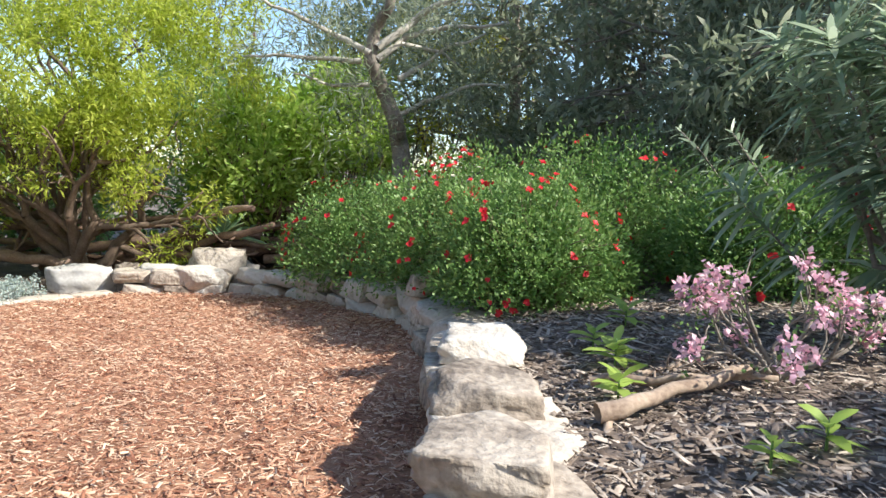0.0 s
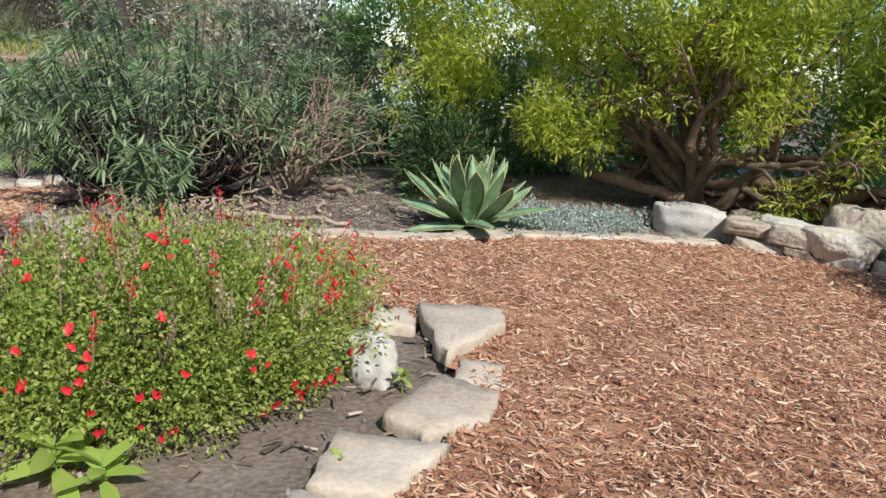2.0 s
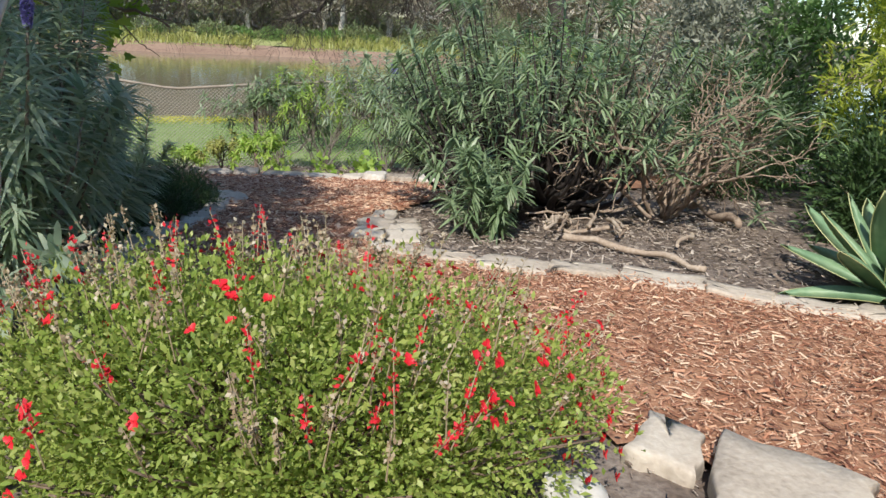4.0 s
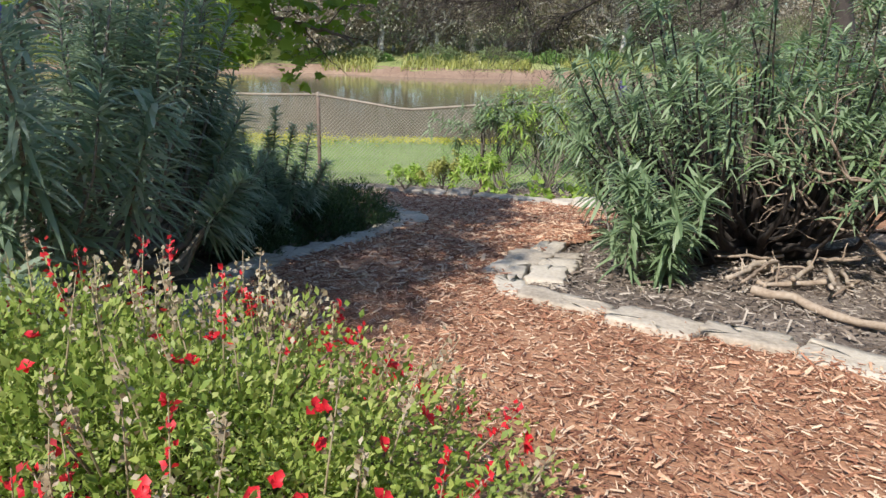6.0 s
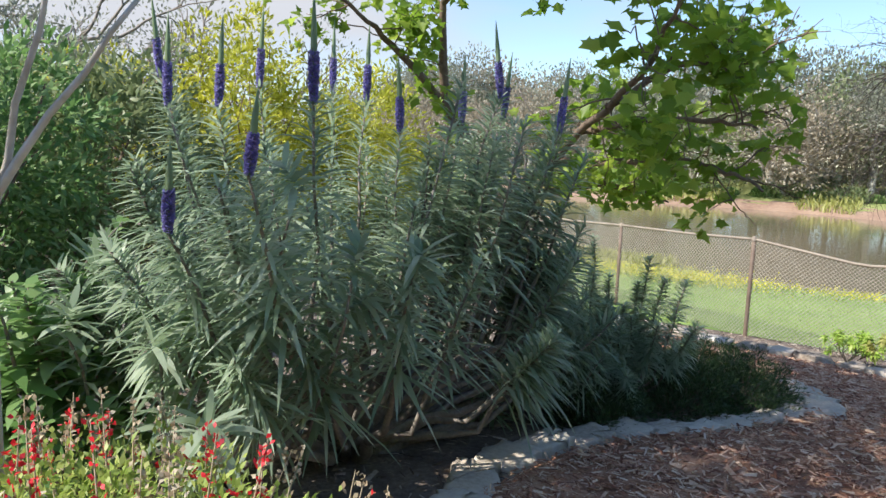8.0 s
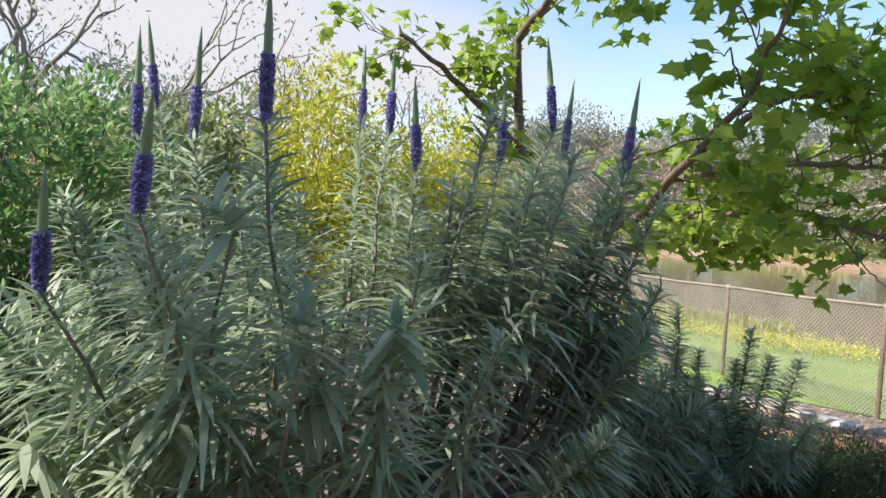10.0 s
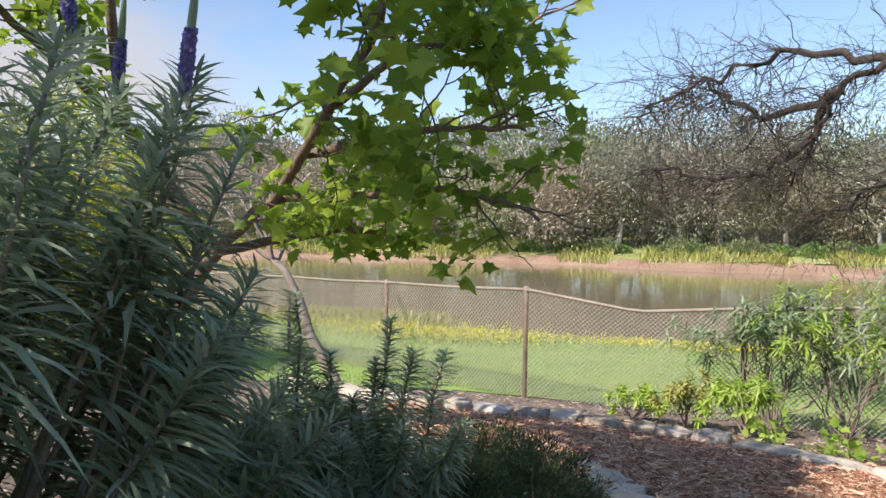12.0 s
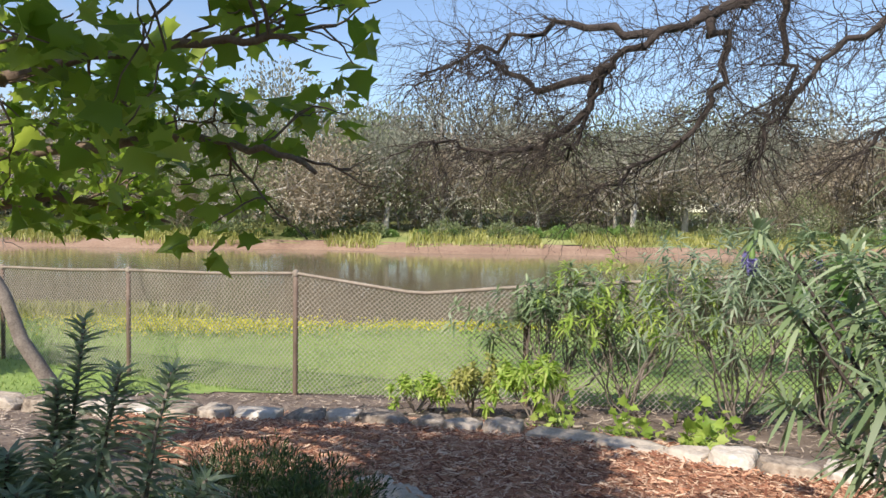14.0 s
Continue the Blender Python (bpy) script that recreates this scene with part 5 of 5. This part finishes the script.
# leaf domes added up-sun of the path, so that their shadows fall on it
Q = np.concatenate([dome_points((-1.9, 0.25, 5.6), (1.4, 0.75, 0.6), 85, -0.9, 0.3)[0], dome_points((-3.9, 0.25, 5.7), (1.7, 0.75, 0.6), 105, -0.9, 0.3)[0], dome_points((-5.3, 0.15, 5.6), (1.4, 0.7, 0.6), 90, -0.9, 0.3)[0], dome_points((-0.4, 0.0, 5.7), (0.8, 0.45, 0.5), 36, -0.9, 0.3)[0]])
part("trunk", smooth(raw_mesh("trunk", *merge(pieces))), GREY_BARK, tall)
pl, dl = clump_leaves(np.concatenate([np.array([c for c in C if c[1] > -0.3 and c[0] < -3.4]), Q]), 0.3, 26)
part("crown", diamonds(pl, dl, 0.13 * R.uniform(0.6, 1.3, len(pl)), 0.06), FAR_GREEN, tall)

# dry shrub beside the path bed
dry = thing("dry_shrub", (-6.75, 7.0, float(ground_z(-6.75, 7.0))), "half-dead shrub of bare pale twisted twigs", "shrub")
pieces, ends = [], []
for k in range(13):
    q, e = limbs((-6.75, 7.0, float(ground_z(-6.75, 7.0))), (R.normal(0, 0.55), R.normal(0, 0.5), 0.95), 0.78, 0.024, 3, 0.6, 0.1, 3, 0.66, 0.14, 5)
    pieces, ends = pieces + q, ends + e
part("twig_tangle", merge(pieces), DEADWOOD, dry)
E_ = np.array([e[0] for e in ends])[::7]
part("leaf_whorl", rosettes(E_, [UP] * len(E_), 18, 0.19, 0.024), OLEANDER, dry, "few grey-green leaf tufts")

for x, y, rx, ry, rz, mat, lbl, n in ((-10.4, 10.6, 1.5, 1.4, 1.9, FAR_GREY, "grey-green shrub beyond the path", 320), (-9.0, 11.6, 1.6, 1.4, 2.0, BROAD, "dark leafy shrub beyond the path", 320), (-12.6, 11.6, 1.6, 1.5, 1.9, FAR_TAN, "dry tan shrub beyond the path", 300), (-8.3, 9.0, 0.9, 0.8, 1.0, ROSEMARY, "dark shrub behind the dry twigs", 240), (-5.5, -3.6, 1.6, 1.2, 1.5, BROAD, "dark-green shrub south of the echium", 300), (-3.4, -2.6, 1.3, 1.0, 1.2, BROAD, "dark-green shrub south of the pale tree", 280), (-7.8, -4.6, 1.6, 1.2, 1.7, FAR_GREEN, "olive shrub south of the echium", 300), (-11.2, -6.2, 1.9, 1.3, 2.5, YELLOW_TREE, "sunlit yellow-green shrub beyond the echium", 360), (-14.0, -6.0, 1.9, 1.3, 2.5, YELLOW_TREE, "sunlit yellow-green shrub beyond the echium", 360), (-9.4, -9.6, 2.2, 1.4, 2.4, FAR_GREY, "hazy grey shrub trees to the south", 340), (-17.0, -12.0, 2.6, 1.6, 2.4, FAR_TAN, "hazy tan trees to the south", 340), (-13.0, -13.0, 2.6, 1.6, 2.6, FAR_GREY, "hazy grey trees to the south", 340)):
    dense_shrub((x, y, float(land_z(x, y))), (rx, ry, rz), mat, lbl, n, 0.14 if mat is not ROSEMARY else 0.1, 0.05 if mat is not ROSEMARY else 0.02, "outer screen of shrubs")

# slender pale tree by the salvia
pb = float(ground_z(-3.5, 2.17))
pale = thing("pale_sapling", (-3.50, 2.17, pb), "slender young tree with smooth whitish bark", "tree")
part("trunk", smooth(raw_mesh("trunk", *tube([(-3.50, 2.16, pb - 0.05), (-3.48, 2.20, 0.35), (-3.45, 2.25, 0.7), (-3.43, 2.29, 1.02), (-3.44, 2.29, 1.3), (-3.43, 2.32, 1.9), (-3.47, 2.36, 2.9)], [0.027, 0.025, 0.023, 0.022, 0.018, 0.013, 0.007], 10))), PALE_BARK, pale)
for a, b, w in (((-3.43, 2.29, 1.05), (-3.26, 2.11, 1.62), 0.013), ((-3.26, 2.11, 1.62), (-3.16, 1.97, 2.5), 0.010), ((-3.44, 2.29, 1.28), (-3.72, 2.47, 1.8), 0.012), ((-3.44, 2.29, 1.24), (-3.58, 2.39, 2.0), 0.011), ((-3.43, 2.30, 1.45), (-3.36, 2.27, 2.3), 0.010), ((-3.28, 2.13, 1.55), (-3.36, 2.17, 2.3), 0.008)):
    part("limb", smooth(raw_mesh("limb", *tube(wander(a, b, 6, 0.04), np.linspace(w, w * 0.5, 6), 7))), PALE_BARK, pale)

# plane tree with lobed leaves
LOBES = [(0.0, 0.0), (0.30, 0.16), (0.52, 0.05), (0.34, 0.36), (0.50, 0.52), (0.24, 0.60), (0.12, 0.78), (0.0, 1.0), (-0.12, 0.78), (-0.24, 0.60), (-0.50, 0.52), (-0.34, 0.36), (-0.52, 0.05), (-0.30, 0.16)]


def lobed(P, D, size):
    D, N = unit(D), len(P)
    S = unit(np.cross(D, unit(R.normal(size=(N, 3)) * 0.9 + UP)))
    U = np.cross(S, D)
    k = np.array(LOBES)
    V = P[:, None] + (S[:, None] * k[None, :, :1] + D[:, None] * k[None, :, 1:] - U[:, None] * (np.abs(k[None, :, :1]) * 0.35)) * np.broadcast_to(size, N)[:, None, None]
    V = np.concatenate([V, (P + D * (np.broadcast_to(size, N) * 0.42)[:, None])[:, None]], 1)
    n = len(k)
    i = np.arange(N)[:, None, None] * (n + 1)
    f = np.array([(j, (j + 1) % n, n) for j in range(n)])[None]
    return V.reshape(-1, 3), (i + f).reshape(-1, 3)


plane = thing("plane_tree", (-10.3, -1.6, float(ground_z(-10.3, -1.6))), "spreading tree with large lobed green leaves", "tree")
g0 = float(ground_z(-10.3, -1.6))
RIBS = [([(-10.3, -1.6, g0 - 0.1), (-10.1, -0.9, 0.2), (-9.9, -0.2, 1.0), (-9.75, 0.45, 1.42), (-9.3, 0.95, 1.72), (-8.3, 1.7, 1.88), (-7.8, 2.2, 2.15), (-7.45, 2.5, 2.5)], 0.075, 0.012),
        ([(-9.75, 0.45, 1.42), (-9.9, 1.05, 1.46), (-9.5, 1.9, 1.5), (-9.0, 2.5, 1.42), (-8.7, 2.85, 1.3)], 0.04, 0.01),
        ([(-9.9, -0.2, 1.0), (-10.6, 0.7, 1.2), (-10.9, 1.0, 1.16), (-11.0, 1.3, 1.04)], 0.045, 0.008),
        ([(-9.3, 0.95, 1.72), (-9.0, 1.9, 1.85), (-8.6, 2.5, 1.8), (-8.3, 2.85, 1.74)], 0.035, 0.008),
        ([(-8.3, 1.7, 1.88), (-8.3, 2.2, 2.2), (-8.4, 2.6, 2.25), (-8.5, 2.85, 2.2)], 0.03, 0.006),
        ([(-9.9, -0.2, 1.0), (-9.4, -0.7, 2.0), (-9.0, -0.5, 3.0), (-8.8, 0.5, 3.6)], 0.07, 0.02),
        ([(-9.0, -0.5, 3.0), (-8.2, 0.6, 3.2), (-7.4, 1.5, 3.1)], 0.04, 0.012),
        ([(-9.4, -0.7, 2.0), (-8.6, -0.9, 2.6), (-7.6, -0.6, 2.8)], 0.05, 0.012)]
pieces, C = [], []
for path, r0, r1 in RIBS:
    path = np.array(path, float)
    n = len(path)
    t = np.linspace(0, 1, n)
    tt = np.linspace(0, 1, n * 4)
    fine_path = np.column_stack([np.interp(tt, t, path[:, k]) for k in range(3)]) + R.normal(0, 0.012, (n * 4, 3))
    pieces.append(tube(fine_path, np.linspace(r0, r1, n * 4), 8))
    for s in range(n, n * 4, 1):
        p = fine_path[s]
        if R.uniform() < 0.85 and p[1] < 2.75 + 0.12 * (p[0] + 8.5):
            d = unit(np.array([R.normal(0, 0.7), R.normal(0.2, 0.6), R.normal(0.25, 0.45)]))
            q, e = limbs(p, d, R.uniform(0.25, 0.6), 0.009, 1, 0.6, 0.0, 3, 0.6, 0.1, 4)
            pieces += q
            C += [x[0] for x in e]
part("trunk", smooth(raw_mesh("trunk", *merge(pieces))), BARK, plane)
C = np.array([c for c in C if c[2] > 1.02])
C = C[C[:, 1] < 2.95 + 0.12 * (C[:, 0] + 8.5)]
pl, dl = clump_leaves(C, 0.18, 9)
part("leafage", lobed(pl, dl * [1, 1, 0.4] - UP * 0.5, 0.15 * R.uniform(0.5, 1.15, len(pl))), MAPLE, plane, "broad lobed backlit leaves")

# small leaning tree by the fence
gz = float(ground_z(-13.45, -0.8))
sm = thing("leaning_tree", (-13.45, -0.8, gz), "small grey-barked bare tree leaning away from the path", "tree")
part("trunk", smooth(raw_mesh("trunk", *tube([(-13.45, -0.75, gz - 0.1), (-13.45, -0.92, -0.77), (-13.42, -1.23, -0.28), (-13.41, -1.4, 0.21), (-13.4, -1.61, 0.58), (-13.38, -1.8, 0.75)], [0.1, 0.085, 0.075, 0.065, 0.05, 0.045], 9))), GREY_BARK, sm)
for k in range(5):
    q, e = limbs((-13.38, -1.78, 0.72), (R.normal(0, 0.6), R.normal(-0.3, 0.6), 0.7), 0.9, 0.028, 3, 0.6, 0.05, 3, 0.7, 0.1, 5)
    part("limb", merge(q), GREY_BARK, sm)

# bare hanging branches over the fence
bare = thing("bare_tree", (-15.5, 11.0, float(ground_z(-15.5, 11.0))), "leafless tree with dark drooping branches", "tree")
gz = float(ground_z(-15.5, 11.0))
pieces = [tube(wander((-15.5, 11.0, gz - 0.1), (-15.8, 10.2, 4.6), 8, 0.03), np.linspace(0.22, 0.15, 8), 10)]
MAIN = [[(-15.8, 10.2, 4.5), (-15.5, 9.0, 4.75), (-15.3, 7.8, 4.4), (-15.2, 7.14, 3.95), (-15.1, 6.47, 3.68), (-15.0, 5.87, 3.37), (-15.1, 5.25, 2.98), (-15.2, 5.02, 2.4), (-15.3, 4.83, 1.9)],
        [(-15.1, 6.47, 3.68), (-15.0, 6.69, 3.25), (-15.0, 6.54, 2.45), (-15.1, 5.87, 1.85), (-15.2, 5.1, 1.5)],
        [(-15.1, 5.25, 2.98), (-15.5, 4.9, 2.3), (-15.6, 4.31, 2.0), (-15.7, 3.49, 2.0), (-15.8, 2.9, 2.2)],
        [(-15.1, 5.4, 3.05), (-15.6, 4.5, 2.75), (-15.8, 4.0, 3.1), (-15.9, 3.5, 3.5)],
        [(-15.0, 5.87, 3.37), (-15.4, 5.1, 3.6), (-15.7, 4.2, 3.5), (-15.9, 3.3, 3.2), (-16.0, 2.8, 2.9)],
        [(-15.8, 10.2, 4.4), (-15.2, 9.2, 4.0), (-15.0, 8.46, 3.5), (-15.0, 7.8, 3.0), (-15.1, 7.3, 2.2), (-15.2, 7.1, 1.8)],
        [(-15.8, 10.2, 4.2), (-14.8, 9.6, 3.6), (-14.5, 9.0, 2.9), (-14.5, 8.5, 2.3), (-14.6, 8.1, 1.9)],
        [(-15.3, 7.8, 4.4), (-15.2, 7.5, 3.7), (-15.2, 7.6, 3.0), (-15.3, 7.4, 2.4)]]
part("trunk", merge(pieces), DARK_BARK, bare)
for path in MAIN:
    pieces = []
    path = np.array(path, float)
    n = len(path)
    tt = np.linspace(0, 1, n * 4)
    fp = np.column_stack([np.interp(tt, np.linspace(0, 1, n), path[:, k]) for k in range(3)]) + R.normal(0, 0.045, (n * 4, 3))
    limb = part("limb", smooth(raw_mesh("limb", *tube(fp, np.linspace(0.11 if n > 8 else 0.06, 0.015, n * 4), 8))), DARK_BARK, bare)
    for s in range(n, n * 4):
        for j in range(7):
            q, _ = limbs(fp[s], (R.normal(0, 0.6), R.normal(-0.35, 0.6), R.normal(-0.35, 0.45)), R.uniform(0.35, 0.75), 0.0075, 3, 0.6, -0.16, 2, 0.74, 0.12, 4)
            pieces += q
    tagged(part("twig_spray", merge(pieces), DARK_BARK, bare, "fine drooping leafless twigs"), kind="stuff")

# shrubs along the fence
def open_shrub(at, r, h, leaf, width, material, label, n=13, per=15, name="fence_shrub", blue=0):
    s_ = thing(name, at, label, "shrub", "shrubs along the fence")
    pieces, ends = [], []
    for k in range(n if h > 1 else 6):
        q, e = limbs(at, (R.normal(0, 0.45) * r / h * 2, R.normal(0, 0.45) * r / h * 2, 1), h * 0.66, 0.012, 2, 0.5, 0.22, 3, 0.62, 0.12, 4)
        pieces, ends = pieces + q, ends + e
    C = np.array([e[0] for e in ends])
    part("stem_tangle", merge(pieces), GREY_BARK, s_)
    part("foliage", rosettes(C, [e[1] + UP * 0.3 for e in ends], per, leaf, width, 0.4), material, s_)
    if blue:
        tips = C[np.argsort(-C[:, 2])][14:14 + 9 * blue:9]
        for t in tips:
            fl, core = flower_cone(t, (R.normal(0, 0.15), R.normal(0, 0.15), 1), 0.32, 0.045)
            c = part("flower_spike", core, HEDGE, s_, "tapering green flower spike")
            tagged(part("floret_cluster", fl, BLUE, c, "grey-blue florets"), kind="stuff")
    return s_


for x, y, r, h, lf, w, mat, lbl, blue in (
        (-14.1, 4.55, 0.45, 1.25, 0.17, 0.028, OLEANDER, "straggly narrow-leaved shrub against the fence", 0),
        (-13.7, 5.3, 0.5, 1.35, 0.14, 0.024, BRIGHT, "leggy yellow-green shrub against the fence", 0),
        (-12.9, 6.2, 0.5, 1.5, 0.18, 0.024, ECHIUM, "blue-grey echium flowering by the fence", 4),
        (-12.5, 6.9, 0.55, 1.5, 0.18, 0.03, OLEANDER, "leafy green shrub over the fence", 0),
        (-11.9, 7.7, 0.6, 1.5, 0.13, 0.05, BROAD, "vine-covered shrub beside the fence", 0),
        (-11.4, 8.7, 0.7, 1.7, 0.16, 0.04, BROAD, "dense green shrub beside the fence", 0),
        (-13.4, 3.6, 0.3, 0.45, 0.09, 0.03, REED, "small yellowing shrub on the bank", 0),
        (-13.2, 4.2, 0.3, 0.5, 0.1, 0.035, BRIGHT, "small green weed shrub on the bank", 0),
        (-13.55, 3.0, 0.25, 0.35, 0.09, 0.03, BRIGHT, "low green weeds on the bank", 0)):
    open_shrub((x, y, float(ground_z(x, y))), r, h, lf, w, mat, lbl, blue=blue)
for x, y in ((-12.3, 5.0), (-12.0, 5.55), (-12.8, 4.4), (-11.6, 5.45)):
    z = float(ground_z(x, y))
    iv = thing("ivy_clump", (x, y, z), "lime-green ivy-leaved plant on the bank", "groundcover", "lime-green plants")
    Q = np.array([x, y, z]) + np.abs(R.normal(0, 1, (46, 3))) * [0.0, 0.0, 0.16] + R.normal(0, 0.12, (46, 3)) * [1, 1, 0]
    part("stem_tangle", stems_from(np.array([x, y, z]), Q[::4], 0.004), HEDGE, iv)
    tagged(part("leafage", lobed(Q, R.normal(size=Q.shape) + UP * 0.2, 0.11 * R.uniform(0.6, 1.3, len(Q))), BRIGHT, iv), kind="stuff")

# ---- south and far background ----
for x, y, h, mat, lbl in ((-12.5, -7.5, 2.0, YELLOW_TREE, "yellow-green sunlit tree beyond the echium"), (-15.2, -7.0, 2.0, YELLOW_TREE, "yellow-green sunlit tree beyond the echium"), (-9.5, -8.5, 2.2, YELLOW_TREE, "yellow-green sunlit tree beyond the echium"), (-7.0, -7.0, 1.6, FAR_GREEN, "olive-green shrubby tree south of the garden"), (-3.5, -6.5, 1.8, FAR_GREEN, "olive-green shrubby tree south of the garden"), (0.5, -7.5, 2.0, FAR_GREEN, "olive-green tree behind the walk"), (5.5, -6.0, 2.2, FAR_GREEN, "olive-green tree behind the walk")):
    leafy_tree((x, y, float(ground_z(x, y))), "background_tree", lbl, BARK, mat, h * 0.6, 0.11, 1.15, 2, 120, 0.12, 0.055, 0.5, 6, "trees south of the garden")
for x, y in ((-8.5, -13), (-17, -14), (-13, -17)):
    leafy_tree((x, y, float(ground_z(x, y))), "grey_tree", "tall grey half-bare tree beyond the garden", GREY_BARK, FAR_GREY, 3.0, 0.2, 2.2, 3, 14, 0.14, 0.06, 0.7, 5, "grey trees to the south", droop=0.05)

protos = []
for label, mat, h, per, leaf in (("tan half-bare willow on the far bank", FAR_TAN, 1.7, 110, 0.2), ("grey-green tree on the far bank", FAR_GREY, 2.8, 110, 0.2), ("leafy olive tree on the far bank", FAR_GREEN, 1.4, 110, 0.22)):
    protos.append(leafy_tree((-80, 0, 0), "far_tree", label, PALE_BARK, mat, h, 0.2, 2.3, 2, per, leaf, 0.1, 1.3, 6, "trees across the lake", droop=0.05))
for k in range(110):
    y = -66 + 1.25 * k + R.uniform(-2.5, 2.5)
    row = k % 3
    x = -72 - 7 * row - R.uniform(0, 8)
    z = float(sheet_z(np.array([x]), np.array([y]))[0])
    p = protos[(0, 0, 1, 0, 2, 0, 1)[k % 7]]
    s = R.uniform(0.7, 1.75) * (1.0 + 0.22 * row)
    ob = copy_thing(p, Matrix.Translation((x, y, z)) @ Matrix.Rotation(R.uniform(0, 6.28), 4, "Z") @ Matrix.Scale(s, 4))
for p, (x, y) in zip(protos, ((-78, 66), (-80, 70), (-82, 74))):
    p.location = (x, y, 0)
for x, y, s in ((-92, -9, 1.9), (-92, -5.5, 2.0), (-95, 40, 1.7), (-95, -40, 1.8)):
    copy_thing(protos[1], Matrix.Translation((x, y, 0.2)) @ Matrix.Scale(s, 4))
for k in range(40):
    y = -34 + 2.0 * k + R.uniform(-1, 1)
    x = -69.4 - R.uniform(0, 3.4)
    z = float(sheet_z(np.array([x]), np.array([y]))[0])
    r = R.uniform(0.45, 1.0) if k % 3 else R.uniform(1.2, 2.0)
    h_ = thing("clipped_shrub", (x, y, z), "rounded dark-green shrub on the far bank", "shrub", "shrubs across the lake")
    Q, o = dome_points((x, y, z), (r * 1.3, r * 1.5, r), 200, 0, 0.7)
    part("foliage", diamonds(*clump_leaves(Q, 0.18, 6, o), 0.22, 0.12), HEDGE if k % 3 else FAR_GREEN, h_)
P = np.column_stack([R.uniform(-73, -65.5, 16000), R.uniform(-60, 60, 16000)])
keep = np.array([noise.noise(Vector((0.0, q * 0.14, 4.0))) for q in P[:, 1]]) > -0.12
P = P[keep]
P = np.column_stack([P, sheet_z(P[:, 0], P[:, 1])])
P = P[P[:, 2] > LAKE_Z + 0.12]
tagged(part("reeds", blades(P, R.normal(0, 0.25, P.shape) + UP, R.uniform(0.5, 1.2, len(P)), 0.09, 0.25), REED), "yellow-green reeds and tall grass on the far bank", "reeds", kind="stuff")
Q = np.column_stack([R.normal(-25.6, 0.5, 2200), R.uniform(-9, -3.4, 2200)])
Q = np.column_stack([Q, np.maximum(ground_z(Q[:, 0], Q[:, 1]), LAKE_Z - 0.1)])
tagged(part("reeds", blades(Q, R.normal(0, 0.25, Q.shape) + UP, R.uniform(0.3, 0.8, len(Q)), 0.03, 0.3), REED), "dry pale reeds along the near shore", "reeds", kind="stuff")
